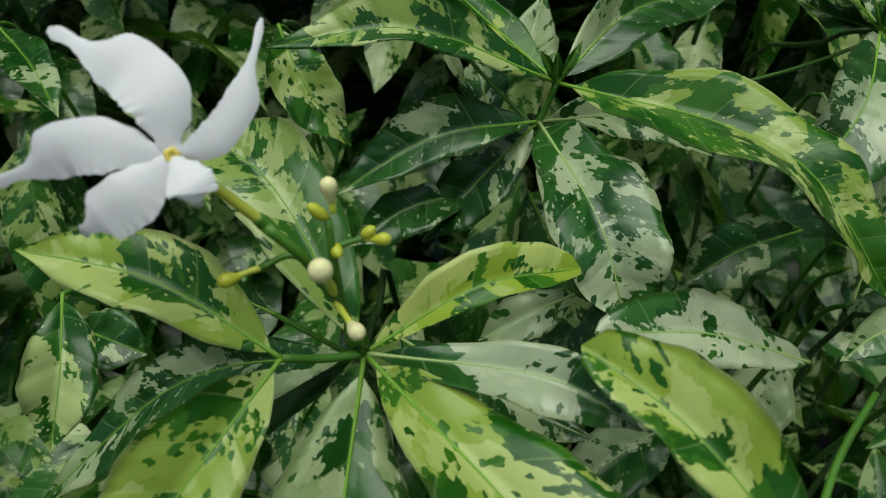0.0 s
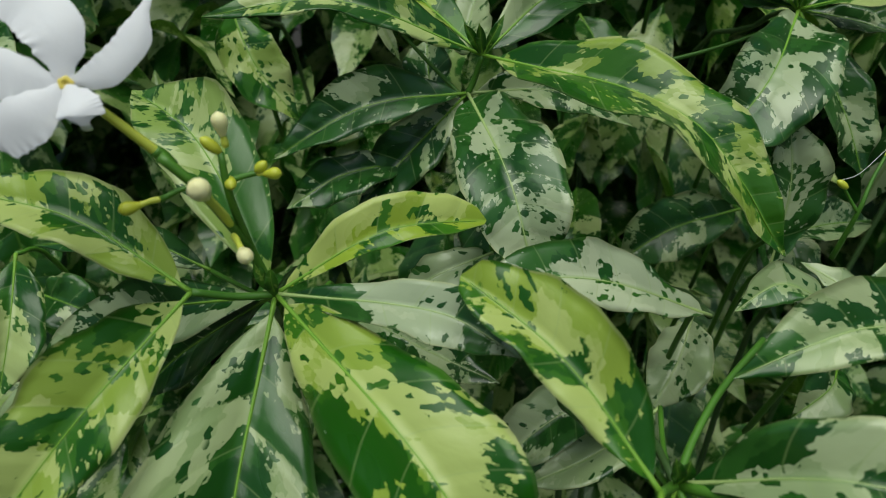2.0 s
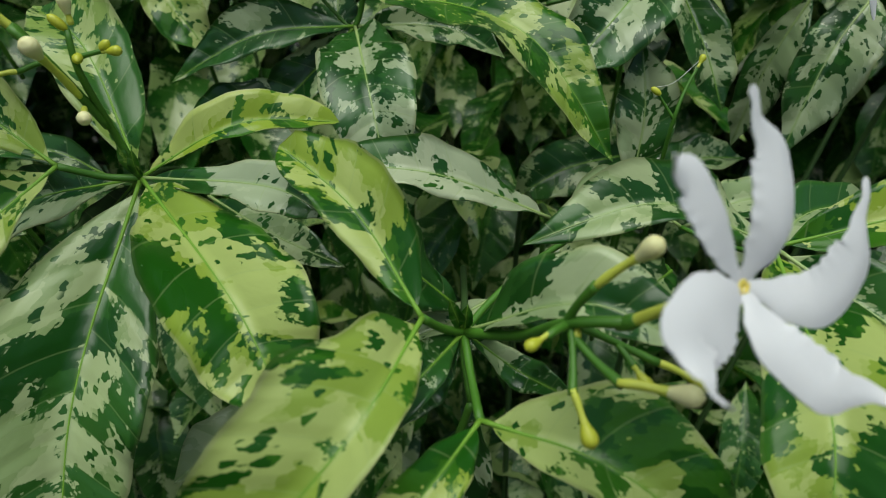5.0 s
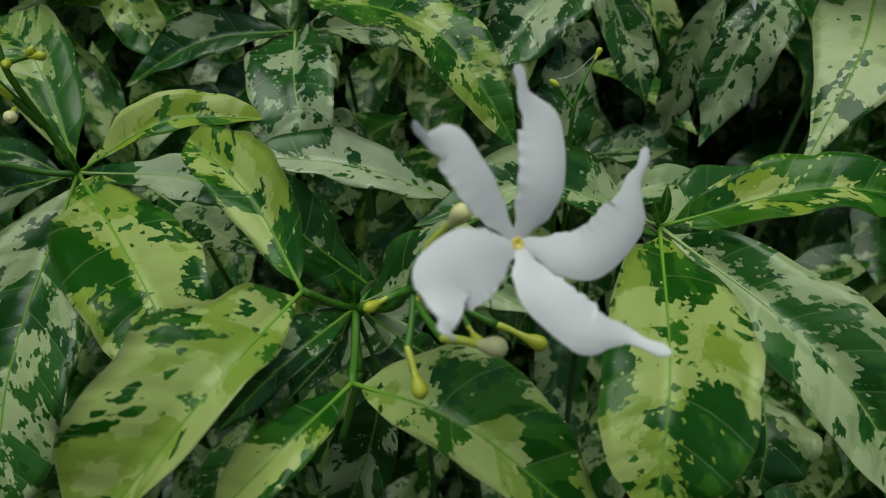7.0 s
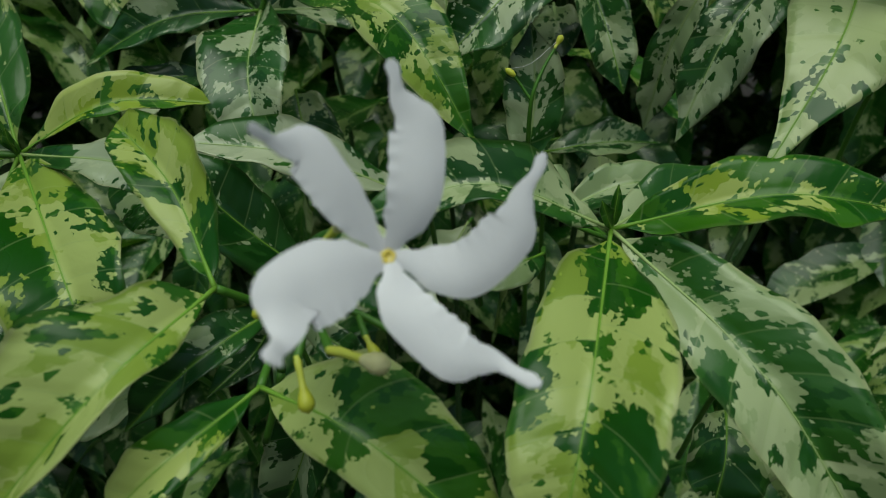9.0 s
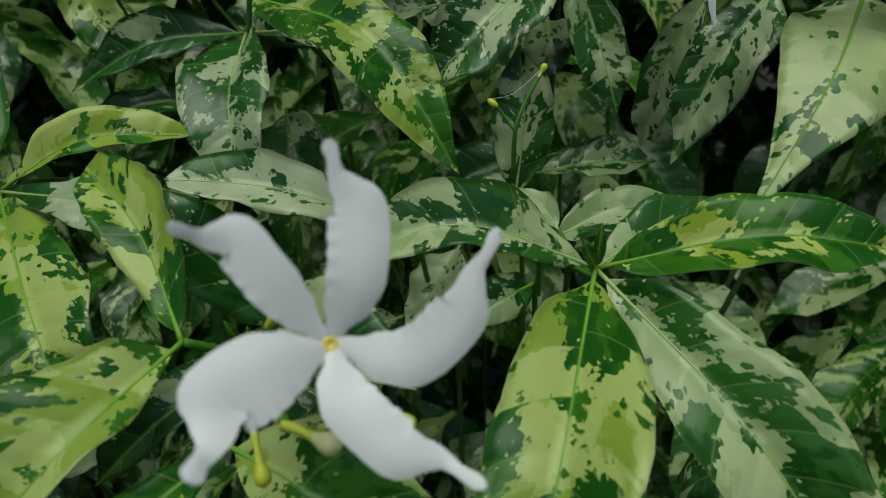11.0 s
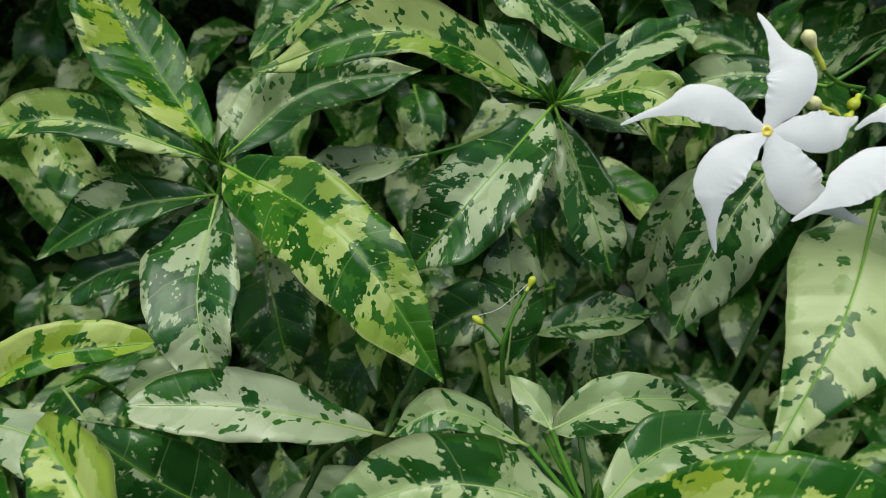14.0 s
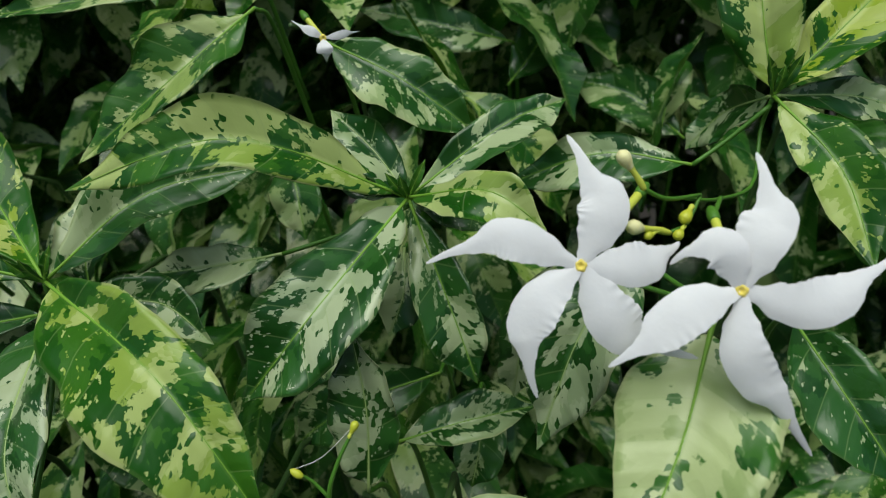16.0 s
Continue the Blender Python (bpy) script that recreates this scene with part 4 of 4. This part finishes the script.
leaf(shoot, (0.1788, 0.3680, 0.9813), (0.1939, 0.3795, 0.9981), (0.2057, 0.3997, 1.0215), (-0.0248, -0.7766, 0.6295), 0.0123, 0.0149, 31, 0.50, 0.00, 0.96, 0.18)

# ---- small unfolding leaves at the tips of the shoots ----
leaf(shoots["B"], (0.0342, 0.2006, 0.9620), (0.0311, 0.1969, 0.9672), (0.0281, 0.1952, 0.9724), (0.1, -0.9, 0.4), 0.0016, 0.0017, 20, 0.30, 0.60)
leaf(shoots["B"], (0.0342, 0.2006, 0.9620), (0.0335, 0.1968, 0.9672), (0.0328, 0.1950, 0.9724), (0.1, -0.9, 0.4), 0.0016, 0.0017, 20, 0.30, 0.60)
leaf(shoots["B"], (0.0342, 0.2006, 0.9620), (0.0375, 0.1990, 0.9683), (0.0408, 0.1994, 0.9746), (0.1, -0.9, 0.4), 0.0016, 0.0017, 20, 0.30, 0.60)
leaf(shoots["H"], (0.1436, 0.2260, 0.9742), (0.1405, 0.2236, 0.9790), (0.1375, 0.2232, 0.9838), (0.1, -0.9, 0.4), 0.0016, 0.0017, 20, 0.30, 0.60)
leaf(shoots["H"], (0.1436, 0.2260, 0.9742), (0.1429, 0.2223, 0.9788), (0.1423, 0.2206, 0.9835), (0.1, -0.9, 0.4), 0.0016, 0.0017, 20, 0.30, 0.60)
leaf(shoots["H"], (0.1436, 0.2260, 0.9742), (0.1469, 0.2245, 0.9806), (0.1503, 0.2250, 0.9870), (0.1, -0.9, 0.4), 0.0016, 0.0017, 20, 0.30, 0.60)
leaf(shoots["F"], (0.1518, 0.1170, 0.9030), (0.1499, 0.1136, 0.9079), (0.1480, 0.1122, 0.9128), (0.1, -0.9, 0.4), 0.0016, 0.0017, 20, 0.30, 0.60)
leaf(shoots["F"], (0.1518, 0.1170, 0.9030), (0.1520, 0.1152, 0.9095), (0.1523, 0.1154, 0.9161), (0.1, -0.9, 0.4), 0.0016, 0.0017, 20, 0.30, 0.60)
leaf(shoots["D"], (0.0718, 0.0899, 0.8906), (0.0701, 0.0862, 0.8964), (0.0683, 0.0844, 0.9023), (0.1, -0.9, 0.4), 0.0016, 0.0017, 20, 0.30, 0.60)
leaf(shoots["D"], (0.0718, 0.0899, 0.8906), (0.0721, 0.0874, 0.8952), (0.0725, 0.0869, 0.8997), (0.1, -0.9, 0.4), 0.0016, 0.0017, 20, 0.30, 0.60)
leaf(shoots["K"], (0.2564, 0.2395, 0.9966), (0.2538, 0.2357, 1.0034), (0.2513, 0.2340, 1.0102), (0.1, -0.9, 0.4), 0.0016, 0.0017, 20, 0.30, 0.60)
leaf(shoots["K"], (0.2564, 0.2395, 0.9966), (0.2571, 0.2371, 1.0015), (0.2578, 0.2368, 1.0064), (0.1, -0.9, 0.4), 0.0016, 0.0017, 20, 0.30, 0.60)
leaf(shoots["K"], (0.2564, 0.2395, 0.9966), (0.2597, 0.2372, 1.0032), (0.2630, 0.2369, 1.0099), (0.1, -0.9, 0.4), 0.0016, 0.0017, 20, 0.30, 0.60)
leaf(shoots["A"], (-0.0182, 0.1268, 0.9147), (-0.0200, 0.1244, 0.9200), (-0.0218, 0.1239, 0.9252), (0.1, -0.9, 0.4), 0.0016, 0.0017, 20, 0.30, 0.60)
leaf(shoots["A"], (-0.0182, 0.1268, 0.9147), (-0.0180, 0.1241, 0.9192), (-0.0178, 0.1234, 0.9237), (0.1, -0.9, 0.4), 0.0016, 0.0017, 20, 0.30, 0.60)

# ---- flowers ----
flower(shoots["A"], (-0.0429, 0.1004, 0.9699), (0.3774, -0.8861, 0.2689), (-0.0324, 0.1098, 0.9543), [
    ((-0.0447, 0.1029, 0.9788), (-0.0519, 0.1068, 0.9848), (-0.0643, 0.1120, 0.9876), 0.0053),
    ((-0.0368, 0.1032, 0.9719), (-0.0322, 0.1107, 0.9781), (-0.0318, 0.1211, 0.9884), 0.0029),
    ((-0.0532, 0.0988, 0.9720), (-0.0619, 0.0985, 0.9709), (-0.0720, 0.0994, 0.9653), 0.0044),
    ((-0.0476, 0.0947, 0.9651), (-0.0527, 0.0926, 0.9619), (-0.0566, 0.0943, 0.9592), 0.0045),
    ((-0.0394, 0.0961, 0.9672), (-0.0381, 0.0950, 0.9653), (-0.0388, 0.0969, 0.9625), 0.0038)], 0.24)
flower(shoots["D"], (0.1095, 0.0384, 0.9289), (0.4654, -0.7716, 0.4336), (0.0992, 0.0531, 0.9148), [
    ((0.1133, 0.0408, 0.9377), (0.1131, 0.0461, 0.9480), (0.1092, 0.0464, 0.9549), 0.0042),
    ((0.1039, 0.0364, 0.9384), (0.0988, 0.0364, 0.9461), (0.0952, 0.0295, 0.9492), 0.0035),
    ((0.1039, 0.0306, 0.9294), (0.0985, 0.0247, 0.9280), (0.1005, 0.0155, 0.9255), 0.0054),
    ((0.1135, 0.0327, 0.9236), (0.1219, 0.0300, 0.9173), (0.1315, 0.0273, 0.9168), 0.0039),
    ((0.1208, 0.0389, 0.9274), (0.1284, 0.0448, 0.9329), (0.1311, 0.0526, 0.9406), 0.0043)], 0.25)
flower(shoots["K"], (0.1883, 0.1542, 0.9833), (-0.1148, -0.8924, 0.4364), (0.2055, 0.1806, 0.9893), [
    ((0.1929, 0.1571, 0.9925), (0.1927, 0.1609, 0.9984), (0.1869, 0.1680, 1.0070), 0.0052),
    ((0.1771, 0.1541, 0.9891), (0.1693, 0.1550, 0.9904), (0.1566, 0.1551, 0.9848), 0.0044),
    ((0.1802, 0.1495, 0.9782), (0.1755, 0.1466, 0.9705), (0.1785, 0.1450, 0.9576), 0.0049),
    ((0.1933, 0.1494, 0.9750), (0.1987, 0.1480, 0.9683), (0.2121, 0.1506, 0.9626), 0.0055),
    ((0.1978, 0.1535, 0.9833), (0.2045, 0.1554, 0.9834), (0.2093, 0.1603, 0.9849), 0.0046)], 0.18)
flower(shoots["K"], (0.2182, 0.1478, 0.9798), (-0.3262, -0.8295, 0.4532), (0.2201, 0.1735, 0.9851), [
    ((0.2217, 0.1505, 0.9888), (0.2257, 0.1547, 0.9948), (0.2234, 0.1620, 1.0029), 0.0052),
    ((0.2295, 0.1460, 0.9771), (0.2401, 0.1489, 0.9786), (0.2498, 0.1554, 0.9825), 0.0048),
    ((0.2178, 0.1416, 0.9698), (0.2227, 0.1390, 0.9605), (0.2318, 0.1380, 0.9475), 0.0046),
    ((0.2084, 0.1444, 0.9781), (0.2001, 0.1422, 0.9726), (0.1926, 0.1426, 0.9665), 0.0048),
    ((0.2155, 0.1490, 0.9867), (0.2120, 0.1507, 0.9889), (0.2055, 0.1518, 0.9841), 0.0043)], 0.18)
flower(shoots["J"], (0.1151, 0.2603, 1.0205), (0.2431, -0.9653, 0.0959), (0.1070, 0.2712, 1.0270), [
    ((0.1123, 0.2594, 1.0227), (0.1087, 0.2608, 1.0242), (0.1038, 0.2652, 1.0264), 0.0016),
    ((0.1157, 0.2575, 1.0178), (0.1160, 0.2576, 1.0155), (0.1152, 0.2602, 1.0128), 0.0028),
    ((0.1206, 0.2595, 1.0211), (0.1237, 0.2612, 1.0217), (0.1267, 0.2652, 1.0214), 0.0014)], 0.18)

# ---- flower stalks and buds ----
stalk(shoots["A"], [(-0.0182, 0.1268, 0.9147), (-0.0214, 0.1234, 0.9277), (-0.0207, 0.1116, 0.9453), (-0.0210, 0.1105, 0.9549)], [0.0013, 0.0011, 0.0009, 0.0007])
stalk(shoots["A"], [(-0.0217, 0.1213, 0.9303), (-0.0230, 0.1135, 0.9397), (-0.0255, 0.1068, 0.9491), (-0.0307, 0.1048, 0.9557)], [0.0012, 0.0011, 0.001, 0.0011])
stalk(shoots["A"], [(-0.0205, 0.1121, 0.9486), (-0.0176, 0.1124, 0.9494), (-0.0148, 0.1128, 0.9501)], [0.0007, 0.0006, 0.0006])
stalk(shoots["A"], [(-0.0234, 0.1116, 0.9429), (-0.0284, 0.1113, 0.9472), (-0.0343, 0.1094, 0.9453)], [0.0007, 0.0006, 0.0007])
bud(shoots["A"], (-0.0200, 0.1110, 0.9559), (-0.0204, 0.1103, 0.9617), 0.00164, True)
bud(shoots["A"], (-0.0210, 0.1105, 0.9549), (-0.0235, 0.1095, 0.9575), 0.00124, False)
bud(shoots["A"], (-0.0151, 0.1128, 0.9502), (-0.0134, 0.1125, 0.9519), 0.00118, False)
bud(shoots["A"], (-0.0148, 0.1126, 0.9498), (-0.0107, 0.1118, 0.9503), 0.00129, False)
bud(shoots["A"], (-0.0207, 0.1122, 0.9490), (-0.0195, 0.1097, 0.9483), 0.00128, False)
bud(shoots["A"], (-0.0209, 0.1102, 0.9398), (-0.0196, 0.0933, 0.9532), 0.00212, True)
bud(shoots["A"], (-0.0340, 0.1094, 0.9454), (-0.0399, 0.1057, 0.9446), 0.00147, False)
bud(shoots["A"], (-0.0209, 0.1111, 0.9369), (-0.0155, 0.1011, 0.9365), 0.00167, True)
stalk(shoots["D"], [(0.0718, 0.0899, 0.8906), (0.0834, 0.0761, 0.8982), (0.0901, 0.0589, 0.9111), (0.0995, 0.0531, 0.9148)], [0.0014, 0.0012, 0.0011, 0.0011])
stalk(shoots["D"], [(0.0898, 0.0597, 0.9104), (0.0913, 0.0568, 0.9162), (0.0935, 0.0545, 0.9209)], [0.0009, 0.0008, 0.001])
bud(shoots["D"], (0.0933, 0.0544, 0.9207), (0.1007, 0.0499, 0.9301), 0.00184, True)
stalk(shoots["D"], [(0.0901, 0.0588, 0.9108), (0.0874, 0.0556, 0.9113), (0.0858, 0.0543, 0.9107)], [0.0009, 0.0008, 0.0008])
bud(shoots["D"], (0.0867, 0.0550, 0.9111), (0.0829, 0.0519, 0.9103), 0.00120, False)
bud(shoots["D"], (0.0913, 0.0587, 0.9106), (0.0917, 0.0570, 0.9090), 0.00087, False)
stalk(shoots["D"], [(0.0906, 0.0587, 0.9106), (0.0907, 0.0539, 0.9070), (0.0903, 0.0489, 0.9029)], [0.0008, 0.0006, 0.0009])
bud(shoots["D"], (0.0902, 0.0493, 0.9038), (0.0931, 0.0443, 0.8971), 0.00154, False)
stalk(shoots["D"], [(0.0908, 0.0582, 0.9093), (0.0941, 0.0522, 0.9077), (0.0976, 0.0464, 0.9069)], [0.0009, 0.0007, 0.001])
bud(shoots["D"], (0.0969, 0.0466, 0.9072), (0.1072, 0.0410, 0.9089), 0.00192, True)
stalk(shoots["D"], [(0.0925, 0.0587, 0.9105), (0.1001, 0.0594, 0.9066), (0.1069, 0.0584, 0.9037)], [0.0009, 0.0007, 0.0009])
bud(shoots["D"], (0.1061, 0.0585, 0.9040), (0.1156, 0.0572, 0.9003), 0.00168, False)
stalk(shoots["D"], [(0.0993, 0.0585, 0.9071), (0.1006, 0.0560, 0.9062), (0.1015, 0.0546, 0.9053)], [0.0006, 0.0006, 0.0008])
bud(shoots["D"], (0.1012, 0.0547, 0.9055), (0.1037, 0.0525, 0.9028), 0.00123, False)
stalk(shoots["D"], [(0.0718, 0.0899, 0.8906), (0.0782, 0.1001, 0.8937), (0.0884, 0.1129, 0.8977), (0.1040, 0.1283, 0.9021)], [0.001, 0.0009, 0.0009, 0.0009])
stalk(shoots["D"], [(0.0718, 0.0899, 0.8906), (0.0722, 0.0858, 0.8861), (0.0739, 0.0802, 0.8780)], [0.0011, 0.001, 0.001])
stalk(shoots["D"], [(0.0739, 0.0802, 0.8780), (0.0712, 0.0804, 0.8683), (0.0678, 0.0798, 0.8570)], [0.001, 0.001, 0.001])
stalk(shoots["K"], [(0.2564, 0.2395, 0.9966), (0.2558, 0.2442, 0.9849), (0.2488, 0.2272, 0.9731), (0.2289, 0.1956, 0.9807), (0.2160, 0.1806, 0.9868)], [0.0007, 0.0007, 0.0006, 0.0005, 0.0005])
stalk(shoots["K"], [(0.2199, 0.1831, 0.9867), (0.2094, 0.1726, 0.9901), (0.2028, 0.1684, 0.9945)], [0.0005, 0.0005, 0.0005])
bud(shoots["K"], (0.2034, 0.1683, 0.9941), (0.1985, 0.1680, 1.0019), 0.00162, True)
bud(shoots["K"], (0.2102, 0.1714, 0.9823), (0.2002, 0.1629, 0.9877), 0.00170, True)
stalk(shoots["K"], [(0.2199, 0.1831, 0.9867), (0.2152, 0.1763, 0.9824), (0.2102, 0.1714, 0.9823)], [0.0005, 0.0005, 0.0005])
bud(shoots["K"], (0.2167, 0.1780, 0.9859), (0.2140, 0.1739, 0.9846), 0.00154, False)
bud(shoots["K"], (0.2142, 0.1741, 0.9827), (0.2115, 0.1694, 0.9824), 0.00126, False)
bud(shoots["K"], (0.2085, 0.1698, 0.9840), (0.2039, 0.1651, 0.9845), 0.00098, False)
stalk(shoots["K"], [(0.2273, 0.1909, 0.9828), (0.2236, 0.1821, 0.9836), (0.2201, 0.1735, 0.9851)], [0.0006, 0.0006, 0.0006])
stalk(shoots["F"], [(0.1297, 0.1505, 0.9150), (0.1300, 0.1453, 0.9301), (0.1327, 0.1473, 0.9384), (0.1368, 0.1501, 0.9456)], [0.0008, 0.0006, 0.0005, 0.0004])
stalk(shoots["F"], [(0.1300, 0.1453, 0.9301), (0.1265, 0.1457, 0.9348), (0.1237, 0.1446, 0.9381)], [0.0005, 0.0004, 0.0004])
bud(shoots["F"], (0.1358, 0.1492, 0.9441), (0.1373, 0.1507, 0.9468), 0.00100, False)
bud(shoots["F"], (0.1251, 0.1444, 0.9371), (0.1230, 0.1447, 0.9386), 0.00095, False)
part("spider_thread", tube([(0.1233, 0.1450, 0.9390), (0.1293, 0.1475, 0.9401), (0.1368, 0.1504, 0.9464)], [0.00007, 0.00007, 0.00007], 4, 6), THREAD, shoots["F"], "thin white spider thread")

# ---- the inside of the shrub: trunks and the deeper leaves ----
shrub = thing("jasmine_shrub", "dense shrub of green and cream marbled leaves, shaded inside", "shrub")
fill_rng = random.Random(11)
for k in range(6):
    x, y = -0.35 + 0.2 * k + fill_rng.uniform(-0.05, 0.05), 0.50 + fill_rng.uniform(-0.03, 0.12)
    top = (x + fill_rng.uniform(-0.1, 0.1), y + 0.05, 0.8)
    part("trunk", tube([(x, y, -0.02), (x + 0.02, y - 0.03, 0.35), (x - 0.02, y + 0.02, 0.6), top], [0.016, 0.012, 0.008, 0.004], 9, 16), WOOD, shrub, "woody trunk")


def crown_depth(x, z):
    """How far back (y) the front of the crown lies at a place."""
    # steeper above 1.15, where unseen added leaves keep light off the back
    rise = 0.55 * (z - 1.0) if z < 1.15 else 0.0825 + 0.22 * (z - 1.15)
    return 0.245 + rise + 0.10 * (x - 0.12)


# dark hollows between the shoots: place and radius
HOLLOWS = ((0.245, 0.235, 0.835, 0.06), (0.30, 0.26, 0.83, 0.08), (0.285, 0.25, 0.84, 0.09), (-0.025, 0.31, 0.96, 0.045), (0.16, 0.27, 0.83, 0.04), (-0.05, 0.32, 0.975, 0.05), (-0.09, 0.26, 0.91, 0.04), (-0.14, 0.26, 0.845, 0.04), (0.205, 0.265, 0.855, 0.05), (0.202, 0.241, 0.854, 0.045), (0.080, 0.279, 0.946, 0.035))


def in_hollow(x, y, z):
    return any((x - a) ** 2 + (0.45 * (y - b)) ** 2 + (z - c) ** 2 < r * r for a, b, c, r in HOLLOWS)


PATTERNS = []
for k in range(10):
    ln = 0.062 + 0.004 * k
    bm, _, _ = leaf_sheet((0, 0, 0), (0, ln * 0.52, fill_rng.uniform(0.06, 0.16) * ln), (0, ln, -fill_rng.uniform(0.0, 0.22) * ln), (0, 0, 1), ln * 0.18, ln * 0.18, 26, fill_rng, 14, 3, 0.0)
    me = bpy.data.meshes.new("leaf")
    bm.to_mesh(me)
    bm.free()
    for f in me.polygons:
        f.use_smooth = True
    me.materials.append(LEAF)
    PATTERNS.append(me)


def leaf_pose(x, y, z, rng):
    """A hanging leaf: it points out of the crown and droops."""
    heading = 180 + rng.gauss(0, 65)
    return Matrix.Translation((x, y, z)) @ Euler((radians(rng.uniform(-75, -10)), radians(rng.uniform(-25, 25)), radians(heading)), "XYZ").to_matrix().to_4x4()


count = 0
while count < 170:
    x, z = fill_rng.uniform(-0.28, 0.52), fill_rng.uniform(0.74, 1.16)
    y = crown_depth(x, z) + fill_rng.uniform(0.085, 0.19)
    if (in_hollow(x, y, z) or in_hollow(x, y - 0.04, z - 0.05)):
        continue
    ob = new("leaf", PATTERNS[fill_rng.randrange(10)])
    ob.parent = shrub
    ob.matrix_basis = leaf_pose(x, y, z, fill_rng)
    ob.color = (fill_rng.uniform(0.42, 0.66), fill_rng.uniform(0.1, 0.5), 0, 1)
    count += 1

verts, faces, uvs = [], [], []
shapes = []
for k in range(4):
    ln = 0.07
    bm, _, _ = leaf_sheet((0, 0, 0), (0, ln * 0.52, (0.05 + 0.03 * k) * ln), (0, ln, -0.06 * k * ln), (0, 0, 1), ln * 0.19, ln * 0.19, 26, fill_rng, 9, 2, 0.0)
    me = bpy.data.meshes.new("shape")
    bm.to_mesh(me)
    bm.free()
    shapes.append(([v.co.copy() for v in me.vertices], [list(p.vertices) for p in me.polygons], [tuple(d.uv) for d in me.uv_layers[0].data]))
for k in range(21000):
    if k < 13500:
        x, z = fill_rng.uniform(-0.62, 0.95), fill_rng.uniform(0.1, 1.6)
        # above 1.11, out of view, leaves are brought forward to shade the inside
        y = max(crown_depth(x, z) + fill_rng.uniform(0.20 if z < 1.11 else 0.09, 0.7) + (0.05 if not -0.3 < x < 0.55 else 0), 0.16)
    else:
        # the rounded, uneven outside of the shrub
        a, b = fill_rng.uniform(0, 2 * math.pi), math.asin(fill_rng.uniform(-0.75, 1))
        lump = 1 + 0.16 * noise.noise(Vector((2.2 * math.cos(a), 2.2 * math.sin(a), 2.2 * b))) + fill_rng.uniform(-0.12, 0.03)
        x, y, z = 0.17 + 1.05 * lump * math.cos(b) * math.cos(a), 0.82 + 0.72 * lump * math.cos(b) * math.sin(a), 0.78 + 0.88 * lump * math.sin(b)
        # the shell too comes forward above 1.11, as an unseen shade overhang
        y = max(y, crown_depth(x, z) + (0.21 if z < 1.11 else 0.06), 0.16)
    if ((x - 0.17) / 1.12) ** 2 + ((y - 0.82) / 0.80) ** 2 + ((z - 0.78) / 0.98) ** 2 > 1 + 0.25 * noise.noise(Vector((4 * x, 4 * y, 4 * z))) or z < 0.04 or (in_hollow(x, y, z) or in_hollow(x, y - 0.04, z - 0.05)):
        continue
    co, fs, us = shapes[fill_rng.randrange(len(shapes))]
    m = leaf_pose(x, y, z, fill_rng) @ Matrix.Scale(fill_rng.uniform(0.9, 1.4), 4)
    at = len(verts)
    verts += [m @ c for c in co]
    faces += [[at + i for i in f] for f in fs]
    uvs += us
me = bpy.data.meshes.new("foliage")
me.from_pydata(verts, [], faces)
layer = me.uv_layers.new(name="UVMap")
layer.data.foreach_set("uv", np.array(uvs, dtype=np.float32).ravel())
for f in me.polygons:
    f.use_smooth = True
me.materials.append(FOLIAGE)
ob = new("foliage", me)
ob.parent = shrub
tagged(ob, "mass of shaded marbled leaves, with an unseen overhang added above for shade", kind="stuff")
